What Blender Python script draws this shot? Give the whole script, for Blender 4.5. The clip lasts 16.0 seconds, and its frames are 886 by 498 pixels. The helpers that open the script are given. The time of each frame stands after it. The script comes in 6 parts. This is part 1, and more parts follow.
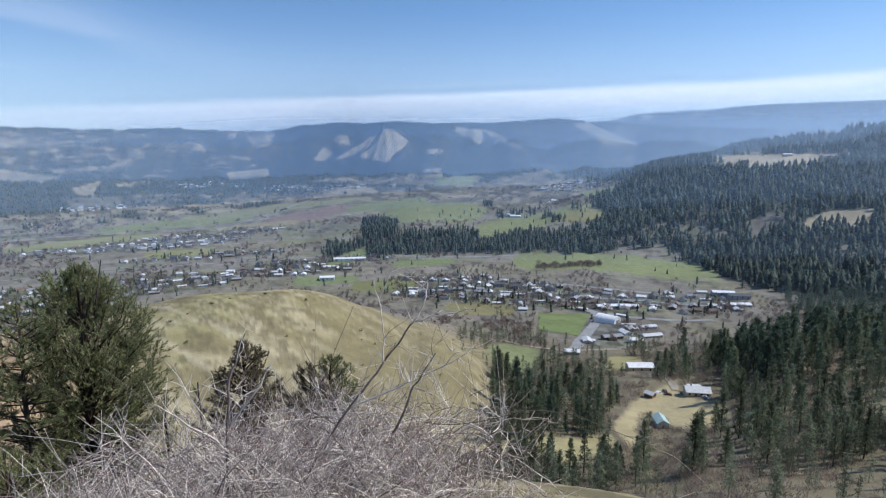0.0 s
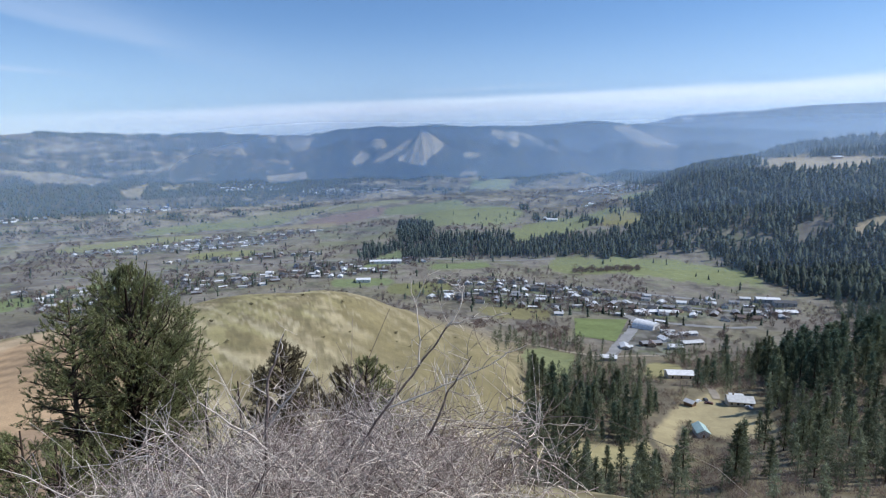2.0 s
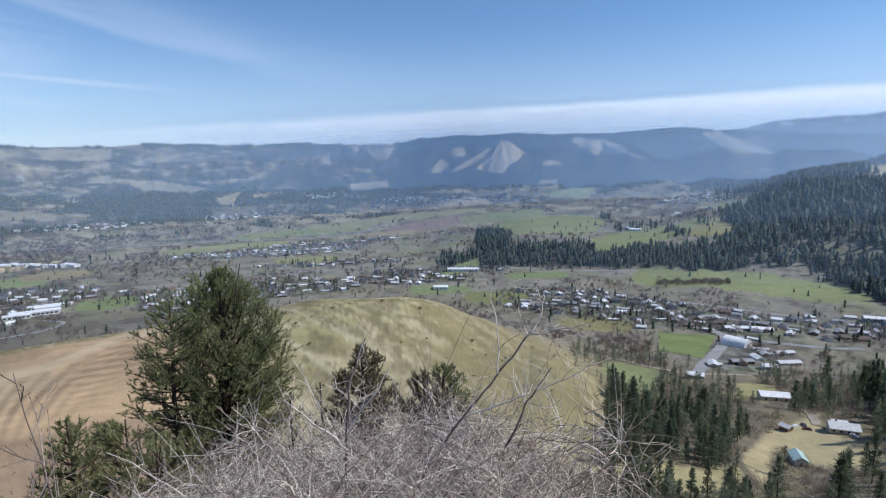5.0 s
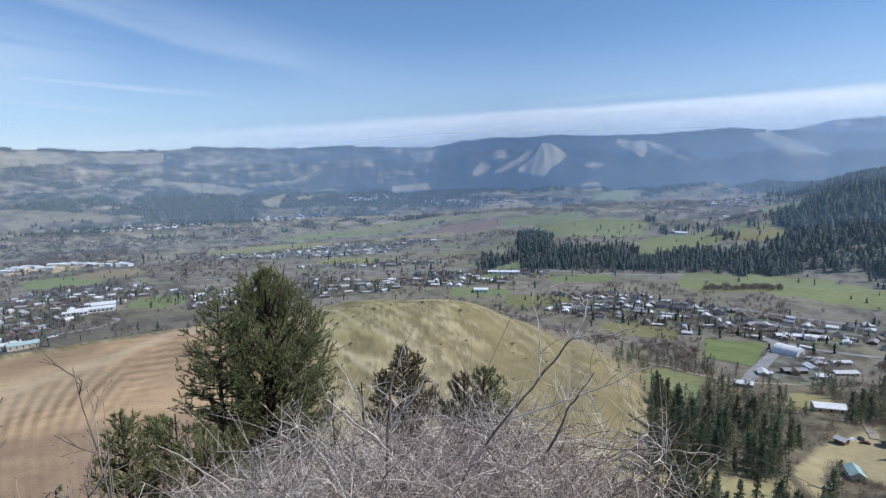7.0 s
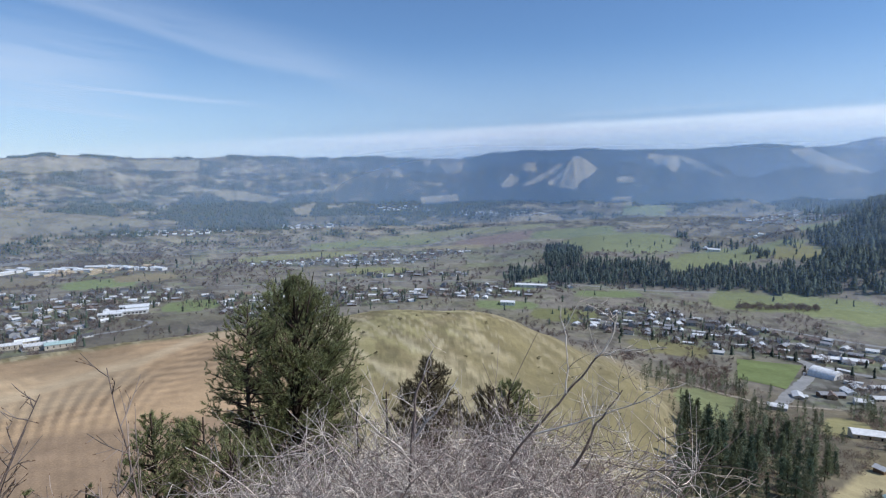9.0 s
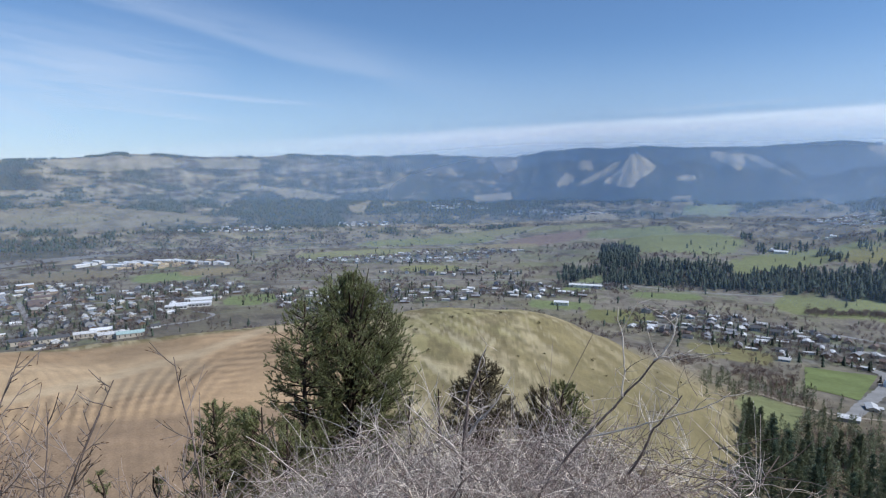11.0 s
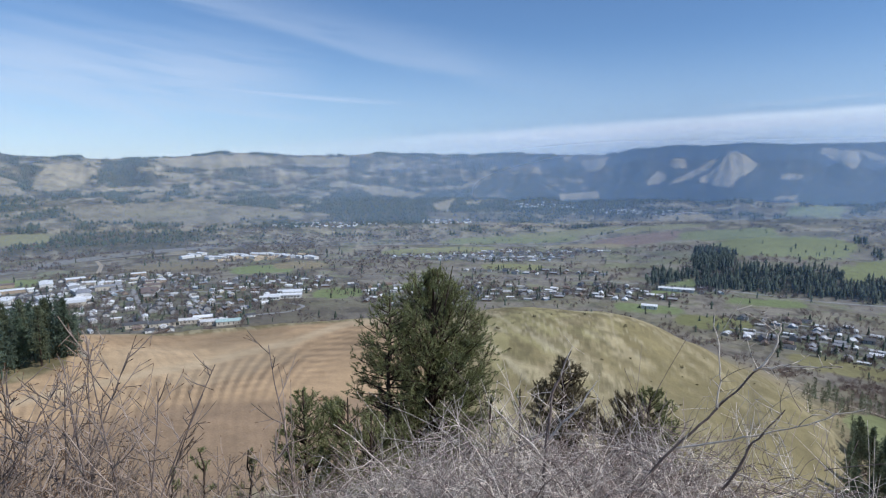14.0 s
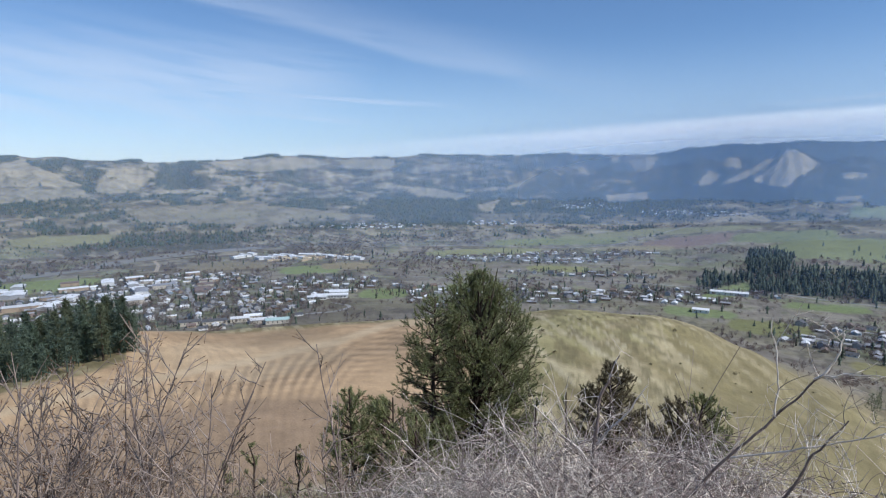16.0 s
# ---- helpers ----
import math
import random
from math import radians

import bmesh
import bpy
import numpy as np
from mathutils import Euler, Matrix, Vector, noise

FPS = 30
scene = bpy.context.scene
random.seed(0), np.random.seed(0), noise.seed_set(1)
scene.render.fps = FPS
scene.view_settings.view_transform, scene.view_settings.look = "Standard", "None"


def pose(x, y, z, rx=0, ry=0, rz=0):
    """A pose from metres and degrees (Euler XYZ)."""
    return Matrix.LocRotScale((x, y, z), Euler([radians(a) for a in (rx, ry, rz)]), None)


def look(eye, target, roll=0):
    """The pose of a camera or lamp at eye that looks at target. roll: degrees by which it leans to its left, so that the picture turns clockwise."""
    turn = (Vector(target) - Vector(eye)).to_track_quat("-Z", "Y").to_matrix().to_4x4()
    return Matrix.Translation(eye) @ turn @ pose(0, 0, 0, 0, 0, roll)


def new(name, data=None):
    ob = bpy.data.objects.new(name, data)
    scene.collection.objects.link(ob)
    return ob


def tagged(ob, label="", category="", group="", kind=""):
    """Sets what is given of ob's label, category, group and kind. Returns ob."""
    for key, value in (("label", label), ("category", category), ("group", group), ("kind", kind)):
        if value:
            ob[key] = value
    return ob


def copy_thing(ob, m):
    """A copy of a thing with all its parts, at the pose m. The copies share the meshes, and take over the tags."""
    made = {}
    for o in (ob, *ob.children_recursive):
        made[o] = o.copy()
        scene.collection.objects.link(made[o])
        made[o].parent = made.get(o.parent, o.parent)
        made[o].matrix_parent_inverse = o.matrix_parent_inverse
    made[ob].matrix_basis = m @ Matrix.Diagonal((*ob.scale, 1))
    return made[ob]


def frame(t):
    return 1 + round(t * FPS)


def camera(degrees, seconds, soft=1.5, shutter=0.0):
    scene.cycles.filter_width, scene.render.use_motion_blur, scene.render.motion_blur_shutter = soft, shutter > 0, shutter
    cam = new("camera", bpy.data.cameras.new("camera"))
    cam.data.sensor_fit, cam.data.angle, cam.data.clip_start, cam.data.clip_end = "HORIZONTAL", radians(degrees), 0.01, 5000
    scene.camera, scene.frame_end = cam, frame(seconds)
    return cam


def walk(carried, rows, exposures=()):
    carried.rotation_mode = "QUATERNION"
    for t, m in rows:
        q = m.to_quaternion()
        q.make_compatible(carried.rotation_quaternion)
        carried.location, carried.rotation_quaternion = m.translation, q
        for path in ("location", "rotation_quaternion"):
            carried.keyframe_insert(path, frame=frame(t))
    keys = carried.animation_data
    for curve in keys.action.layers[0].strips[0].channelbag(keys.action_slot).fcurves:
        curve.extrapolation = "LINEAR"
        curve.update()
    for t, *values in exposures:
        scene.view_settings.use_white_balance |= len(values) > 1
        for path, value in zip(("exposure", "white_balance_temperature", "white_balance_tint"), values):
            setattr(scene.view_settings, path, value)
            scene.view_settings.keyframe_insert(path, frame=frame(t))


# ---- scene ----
# The camera stands on the brow of a hill and turns to its left, carried on outstretched arms.
EYE, ARM = 200.0, 0.3
cam = camera(74.1, 16.0, soft=1.2)
ROWS = [  # seconds, yaw, pitch, roll
    (0.0, -18.50, -9.66, 0.08),
    (0.5, -17.42, -9.61, 0.25),
    (1.0, -16.38, -9.50, 0.24),
    (1.5, -15.85, -9.48, 0.28),
    (2.0, -15.00, -9.34, 0.25),
    (2.5, -14.22, -9.31, 0.16),
    (3.0, -12.58, -9.28, 0.33),
    (3.5, -11.24, -9.14, 0.55),
    (4.0, -9.82, -8.89, 0.54),
    (6.5, -4.29, -8.24, 0.67),
    (7.0, -3.35, -8.22, 0.69),
    (7.5, -2.71, -8.07, 0.54),
    (8.0, -1.90, -7.65, 0.18),
    (8.5, -1.32, -7.41, -0.02),
    (9.0, -0.65, -7.11, -0.26),
    (11.5, 6.02, -7.34, -0.31),
    (12.0, 7.35, -7.31, -0.44),
    (12.5, 8.63, -7.17, -0.66),
    (13.0, 10.28, -7.53, -0.65),
    (13.5, 11.55, -7.56, -0.49),
    (14.0, 12.70, -7.53, -0.39),
    (14.5, 13.48, -7.77, -0.61),
    (15.0, 14.60, -7.87, -0.78),
    (15.5, 15.71, -7.65, -0.47),
    (16.0, 17.08, -7.42, -0.04),
]


def held(yaw, pitch, roll):
    a = radians(yaw)
    spot = pose(-ARM * math.sin(a), ARM * math.cos(a) - ARM, EYE, 0, 0, yaw)
    return spot @ pose(0, 0, 0, pitch) @ pose(0, 0, 0, 0, roll) @ pose(0, 0, 0, 90)


walk(cam, [(t, held(*turn)) for t, *turn in ROWS], [(0.0, 0.22, 5950, 10), (4.0, 0.18, 5950, 10), (9.0, 0.1, 5950, 10), (13.0, 0.04, 5950, 10), (16.0, 0.08, 5950, 10)])

# ---- sky and sun ----
SUN_AZ, SUN_EL = 100.0, 47.0          # degrees to the right of straight ahead, and up
world = bpy.data.worlds.new("sky")
scene.world = world
world.use_nodes = True
wt = world.node_tree
wt.nodes.clear()


def wnode(kind, **values):
    n = wt.nodes.new(kind)
    for key, value in values.items():
        n.inputs[key.replace("_", " ")].default_value = value
    return n


def wmath(op, a, b=None, c=None, clamp=False):
    n = wt.nodes.new("ShaderNodeMath")
    n.operation, n.use_clamp = op, clamp
    for i, v in enumerate((a, b, c)):
        if v is None:
            continue
        if isinstance(v, (int, float)):
            n.inputs[i].default_value = v
        else:
            wt.links.new(v, n.inputs[i])
    return n.outputs[0]


sky = wt.nodes.new("ShaderNodeTexSky")
sky.sky_type, sky.sun_disc = "NISHITA", False
sky.sun_elevation, sky.sun_rotation = radians(SUN_EL), radians(SUN_AZ)
sky.altitude, sky.air_density, sky.dust_density, sky.ozone_density = 400, 1.0, 0.1, 6.0
co = wt.nodes.new("ShaderNodeTexCoord")
sep = wt.nodes.new("ShaderNodeSeparateXYZ")
wt.links.new(co.outputs["Generated"], sep.inputs[0])
X, Y, Z = sep.outputs
AZ = wmath("MULTIPLY", wmath("ARCTAN2", X, Y), 57.29578)      # bearing and elevation, degrees
EL = wmath("MULTIPLY", wmath("ARCSINE", Z), 57.29578)


def fade(value, low, high_, bottom=0.0, top=1.0):
    """Smooth change from bottom to top as value goes from low to high_."""
    n = wt.nodes.new("ShaderNodeMapRange")
    n.interpolation_type = "SMOOTHSTEP"
    for i, v in enumerate((low, high_, bottom, top), 1):
        n.inputs[i].default_value = v
    wt.links.new(value, n.inputs[0])
    return n.outputs[0]


def times(*factors):
    out = factors[0]
    for f in factors[1:]:
        out = wmath("MULTIPLY", out, f)
    return out


def sky_noise(slope, along, across, scale, detail, rough, warp=0.4):
    """Noise drawn out along a line that climbs by slope degrees for each degree of bearing."""
    comb = wt.nodes.new("ShaderNodeCombineXYZ")
    wt.links.new(wmath("MULTIPLY", AZ, along), comb.inputs[0])
    wt.links.new(wmath("MULTIPLY", wmath("SUBTRACT", EL, wmath("MULTIPLY", AZ, slope)), across), comb.inputs[1])
    n = wnode("ShaderNodeTexNoise", Scale=scale, Detail=detail, Roughness=rough, Distortion=warp)
    wt.links.new(comb.outputs[0], n.inputs["Vector"])
    return n.outputs[0]


def off_line(at_zero, slope, wobble, bend=0.0):
    """Height above a cloud's line, with a wavering edge."""
    line = wmath("MULTIPLY_ADD", AZ, slope, at_zero)
    if bend:
        line = wmath("ADD", line, times(AZ, AZ, bend))
    return wmath("ADD", wmath("SUBTRACT", EL, line), wobble)


billow = sky_noise(-0.17, 0.055, 0.34, 1.0, 6.0, 0.55, 0.8)
thread = sky_noise(-0.12, 0.07, 0.9, 1.3, 7.0, 0.6, 0.5)
calm = sky_noise(0.05, 0.05, 0.5, 1.0, 5.0, 0.55, 0.3)
waver = wmath("MULTIPLY", wmath("SUBTRACT", calm, 0.5), 1.3)
# a bank of cloud low over the far hills, climbing to the right; paler air below it
edge = off_line(4.35, 0.055, waver, -0.0005)
bank = times(fade(edge, 0.3, -0.45), fade(edge, -3.4, -0.9, 0.32, 1.0), fade(AZ, -30, 6, 0.2, 1.0), fade(calm, 0.3, 0.62, 0.72, 1.0))
low_air = times(fade(EL, 13.0, 0.5, 0.0, 0.42), fade(AZ, -20, 10, 0.75, 1.0))
# mares' tails from the upper left, two thin streaks, and the veil that they grow from
tail = off_line(6.9, -0.2, wmath("MULTIPLY", wmath("SUBTRACT", billow, 0.5), 2.6))
wide_tail = times(fade(tail, -0.9, 0.25), fade(tail, 4.5, 0.2), fade(AZ, 4, -16), fade(wmath("MULTIPLY_ADD", thread, 0.4, wmath("MULTIPLY", billow, 0.6)), 0.34, 0.62, 0.3, 1.0))
small = wmath("MULTIPLY", wmath("SUBTRACT", thread, 0.5), 0.7)
mid = off_line(5.42, -0.05, small)
mid_streak = times(fade(mid, -0.28, 0.0), fade(mid, 0.42, 0.0), fade(AZ, -12, -24), fade(AZ, -48, -36))
low = off_line(3.1, -0.065, small)
low_streak = times(fade(low, -0.3, 0.0), fade(low, 0.45, 0.0), fade(AZ, -22, -29), fade(AZ, -46, -36))
thin = off_line(5.25, 0.034, small)
thin_streak = times(fade(thin, -0.18, 0.0), fade(thin, 0.25, 0.0), fade(AZ, 9, 15), fade(AZ, 30, 23))
veil = times(fade(AZ, -16, -36), fade(EL, 14.0, 7.6), fade(EL, 0.0, 5.0, 0.6, 1.0), fade(wmath("MULTIPLY_ADD", thread, 0.5, wmath("MULTIPLY", billow, 0.5)), 0.34, 0.62, 0.25, 1.0))
cover = low_air
for piece, strength in ((wide_tail, 0.27), (mid_streak, 0.34), (low_streak, 0.26), (thin_streak, 0.2), (veil, 0.51)):
    cover = wmath("MAXIMUM", cover, times(piece, strength)) if strength > 0.5 else wmath("ADD", cover, times(piece, strength), clamp=True)
mix = wt.nodes.new("ShaderNodeMix")
mix.data_type = "RGBA"
wt.links.new(cover, mix.inputs["Factor"])
wt.links.new(sky.outputs[0], mix.inputs["A"])
mix.inputs["B"].default_value = (6.3, 6.9, 7.8, 1)
white = wt.nodes.new("ShaderNodeMix")
white.data_type = "RGBA"
wt.links.new(times(bank, 0.88), white.inputs["Factor"])
wt.links.new(mix.outputs["Result"], white.inputs["A"])
white.inputs["B"].default_value = (8.8, 9.1, 9.5, 1)
bg = wnode("ShaderNodeBackground", Strength=0.104)
wt.links.new(white.outputs["Result"], bg.inputs[0])
wo = wt.nodes.new("ShaderNodeOutputWorld")
wt.links.new(bg.outputs[0], wo.inputs[0])

sun = new("sun", bpy.data.lights.new("sun", "SUN"))
sun.data.energy, sun.data.angle, sun.data.color = 3.6, radians(0.53), (1.0, 0.95, 0.87)
s_az, s_el = radians(SUN_AZ), radians(SUN_EL)
sun.matrix_world = look((math.sin(s_az) * math.cos(s_el) * 900, math.cos(s_az) * math.cos(s_el) * 900, 900 * math.sin(s_el) + 200), (0, 0, 200))

# ---- the lie of the land ----
# Sections through the land, by bearing from the brow (degrees, right is plus): distance out and height.
NEAR = [(0, 198.4), (4, 196.7), (10, 192.9), (25, 184.5), (45, 171.5), (70, 158)]
LAND = {
    -180: [(0, 198.4), (6, 199.5), (30, 206), (120, 225), (600, 260), (2000, 300), (5200, 330)],
    -120: [(0, 198.4), (6, 198), (30, 193), (120, 170), (400, 130), (800, 60), (1300, 5), (2200, 30), (4200, 300), (5200, 300)],
    -75: NEAR + [(110, 138), (160, 124), (240, 120), (320, 104), (500, 55), (760, 6), (1000, 0), (1600, 0), (2100, 34), (2900, 120), (4200, 300), (5200, 285)],
    -56: NEAR + [(110, 138), (150, 124), (200, 121), (245, 124), (310, 110), (500, 58), (760, 6), (1000, 0), (1600, 0), (2100, 34), (2700, 92), (3300, 172), (4200, 294), (5200, 280)],
    -46: NEAR + [(110, 138), (150, 122), (200, 120), (280, 118), (345, 115), (420, 90), (600, 38), (770, 4), (1000, 0), (1600, 0), (2150, 36), (2800, 100), (3400, 190), (4200, 302), (5200, 280)],
    -35: NEAR + [(110, 137), (150, 121), (200, 119.5), (290, 108), (370, 103.5), (460, 76), (600, 38), (765, 3), (1000, 0), (1650, 0), (2200, 38), (2900, 110), (3500, 200), (4250, 312), (5200, 290)],
    -24: NEAR + [(110, 137), (150, 121), (210, 116.5), (300, 110.5), (375, 103.5), (460, 78), (600, 40), (760, 4), (1000, 0), (1650, 0), (2250, 38), (2950, 112), (3500, 196), (4250, 312), (5200, 290)],
    -13: NEAR + [(110, 134), (150, 116), (200, 112), (290, 119), (350, 113), (450, 82), (600, 42), (780, 4), (1000, 0), (1650, 2), (2250, 40), (2950, 115), (3500, 200), (4250, 312), (5200, 300)],
    -4: NEAR + [(110, 131), (150, 110), (185, 107), (260, 115.5), (330, 123), (400, 108), (500, 70), (640, 30), (820, 3), (1050, 0), (1600, 4), (2300, 46), (2900, 105), (3500, 200), (4200, 314), (5200, 310)],
    5: NEAR + [(110, 130), (150, 108), (185, 104), (260, 113), (335, 121.5), (400, 106), (500, 68), (640, 28), (820, 2), (1050, 0), (1300, 4), (1600, 16), (2200, 46), (2600, 78), (3100, 158), (3900, 352), (4300, 344), (5200, 330)],
    11: NEAR + [(110, 129), (150, 107), (190, 101), (260, 105), (335, 109), (400, 94), (500, 60), (640, 24), (800, 1), (1100, 0), (1250, 22), (1600, 32), (2200, 58), (2600, 82), (3100, 160), (3900, 366), (4300, 356), (5200, 340)],
    16: NEAR + [(110, 127), (150, 104), (200, 94), (260, 96), (325, 98), (400, 76), (500, 48), (640, 18), (800, 1), (1090, 0), (1230, 34), (1600, 46), (2200, 66), (2600, 88), (3100, 165), (3900, 366), (4300, 350), (5200, 340)],
    21: NEAR + [(110, 126), (150, 100), (200, 86), (250, 83), (310, 82.5), (400, 50), (500, 28), (640, 11), (800, 1), (1080, 0), (1220, 36), (1600, 52), (2200, 76), (2700, 92), (3200, 150), (4000, 366), (4400, 350), (5200, 340)],
    27: NEAR + [(110, 125), (150, 100), (200, 84), (250, 77), (310, 64), (400, 40), (500, 24), (640, 10), (800, 1), (1060, 0), (1220, 36), (1600, 56), (2200, 88), (2800, 108), (3400, 170), (4100, 386), (4500, 390), (5200, 400)],
    33: NEAR + [(110, 126), (150, 104), (200, 86), (250, 74), (310, 64), (400, 46), (500, 26), (640, 10), (800, 1), (1080, 2), (1240, 42), (1650, 84), (2300, 100), (2900, 116), (3500, 210), (4050, 350), (4300, 330), (4900, 452), (5200, 460)],
    40: NEAR + [(110, 128), (150, 110), (200, 90), (250, 74), (300, 63), (350, 61), (430, 42), (540, 24), (640, 12), (850, 2), (1080, 6), (1350, 78), (1650, 150), (1800, 156), (2200, 140), (2900, 150), (3600, 240), (4000, 290), (4300, 275), (4900, 492), (5200, 500)],
    45: NEAR + [(110, 130), (150, 114), (200, 98), (250, 82), (300, 68), (370, 62), (450, 46), (640, 18), (850, 4), (1040, 7), (1350, 94), (1600, 158), (1750, 174), (1950, 182), (2300, 206), (2900, 190), (3600, 215), (4000, 236), (4300, 240), (4900, 522), (5200, 530)],
    51: NEAR + [(110, 132), (150, 118), (200, 104), (250, 92), (320, 82), (400, 76), (500, 54), (640, 26), (850, 8), (1010, 14), (1200, 66), (1400, 118), (1620, 160), (1900, 184), (2200, 224), (2400, 246), (3000, 230), (4000, 300), (4900, 520), (5200, 520)],
    58: NEAR + [(110, 134), (150, 122), (200, 110), (260, 101), (330, 94), (430, 82), (540, 58), (700, 30), (900, 12), (1020, 24), (1250, 78), (1600, 150), (1850, 204), (2150, 276), (2500, 284), (3200, 260), (4100, 330), (4900, 515), (5200, 520)],
    80: NEAR + [(110, 140), (160, 130), (260, 124), (500, 100), (900, 70), (1400, 150), (2200, 290), (3500, 330), (5200, 400)],
    120: [(0, 198.4), (6, 198.6), (30, 197), (120, 185), (500, 190), (2000, 300), (5200, 380)],
    180: [(0, 198.4), (6, 199.5), (30, 206), (120, 225), (600, 260), (2000, 300), (5200, 330)],
}


def lattice(ix, iy, seed):
    h = (ix.astype(np.int64) * 374761393 + iy.astype(np.int64) * 668265263 + seed * 1442695041) & 0xFFFFFFFF
    h = ((h ^ (h >> 13)) * 1274126177) & 0xFFFFFFFF
    return ((h ^ (h >> 16)) & 0xFFFF) / 65535.0


def vnoise(x, y, seed=0):
    ix, iy = np.floor(x), np.floor(y)
    fx, fy = x - ix, y - iy
    fx, fy = fx * fx * (3 - 2 * fx), fy * fy * (3 - 2 * fy)
    a, b = lattice(ix, iy, seed), lattice(ix + 1, iy, seed)
    c, d = lattice(ix, iy + 1, seed), lattice(ix + 1, iy + 1, seed)
    return (a + (b - a) * fx) * (1 - fy) + (c + (d - c) * fx) * fy


def fbm(x, y, seed=0, octaves=4):
    total, amp, norm = 0.0, 1.0, 0.0
    for k in range(octaves):
        total = total + amp * vnoise(x * 2 ** k + 17.3 * k, y * 2 ** k - 9.1 * k, seed + k)
        norm += amp
        amp *= 0.5
    return total / norm


def step(v, low, high_):
    t = np.clip((v - low) / (high_ - low), 0, 1)
    return t * t * (3 - 2 * t)


def section(points, d):
    """A smooth line through a section that makes no overshoot."""
    px_, pz = np.array(points, float).T
    h, s = np.diff(px_), np.diff(pz) / np.diff(px_)
    m = np.zeros(len(px_))
    m[0], m[-1] = s[0], s[-1]
    same = s[:-1] * s[1:] > 0
    w1, w2 = 2 * h[1:] + h[:-1], h[1:] + 2 * h[:-1]
    safe0, safe1 = np.where(same, s[:-1], 1), np.where(same, s[1:], 1)
    m[1:-1] = np.where(same, (w1 + w2) / (w1 / safe0 + w2 / safe1), 0)
    i = np.clip(np.searchsorted(px_, d) - 1, 0, len(h) - 1)
    t = np.clip((d - px_[i]) / h[i], 0, 1)
    return ((2 * t ** 3 - 3 * t ** 2 + 1) * pz[i] + (t ** 3 - 2 * t ** 2 + t) * h[i] * m[i]
            + (-2 * t ** 3 + 3 * t ** 2) * pz[i + 1] + (t ** 3 - t ** 2) * h[i] * m[i + 1])


BEARINGS = np.array(sorted(LAND), float)
# the skyline of the far hills and of the mountains behind them: bearing, elevation from the brow
RIM = ((-75, 1.1), (-58, 1.1), (-53.8, 1.14), (-52.7, 1.24), (-51.7, 1.08), (-49.8, 1.2), (-48.2, 0.95), (-43.6, 0.8), (-40, 0.87), (-36.2, 1.16), (-34.7, 1.27), (-33.5, 1.54), (-30.2, 1.46),
       (-27, 1.37), (-21.7, 1.42), (-18.1, 1.72), (-14.6, 1.54), (-10.8, 1.52), (-7.6, 1.62), (-6.3, 1.76), (-2.9, 1.62), (2.1, 1.53), (3.6, 1.58), (5.2, 1.94), (9, 2.16), (13.2, 2.18),
       (18.6, 2.22), (21.3, 2.17), (23.9, 2.29), (29.1, 2.64), (32.1, 2.36), (36.5, 1.96), (40.1, 1.8), (45.2, 1.54), (75, 1.5))
MOUNTAINS = ((30, 2.2), (33.1, 2.4), (34.6, 2.63), (36.4, 3.06), (37.8, 3.18), (40.5, 3.3), (42.6, 3.28), (43.9, 3.45), (46.7, 3.61), (51.1, 3.63), (75, 3.5))
SPURS = ((6.2, 0.9, 32, 3300), (8.9, 0.8, 40, 3300), (13.6, 1.3, 62, 3350), (18.2, 1.2, 36, 3250), (21.8, 1.2, 52, 3450), (25.6, 1.2, 44, 3350), (32.6, 2.0, 55, 3500),
         (-50.5, 2.0, 46, 3400), (-45.0, 1.6, 42, 3400), (-38.5, 1.5, 32, 3450), (-34, 1.6, 26, 3450))     # bearing, width, height, distance


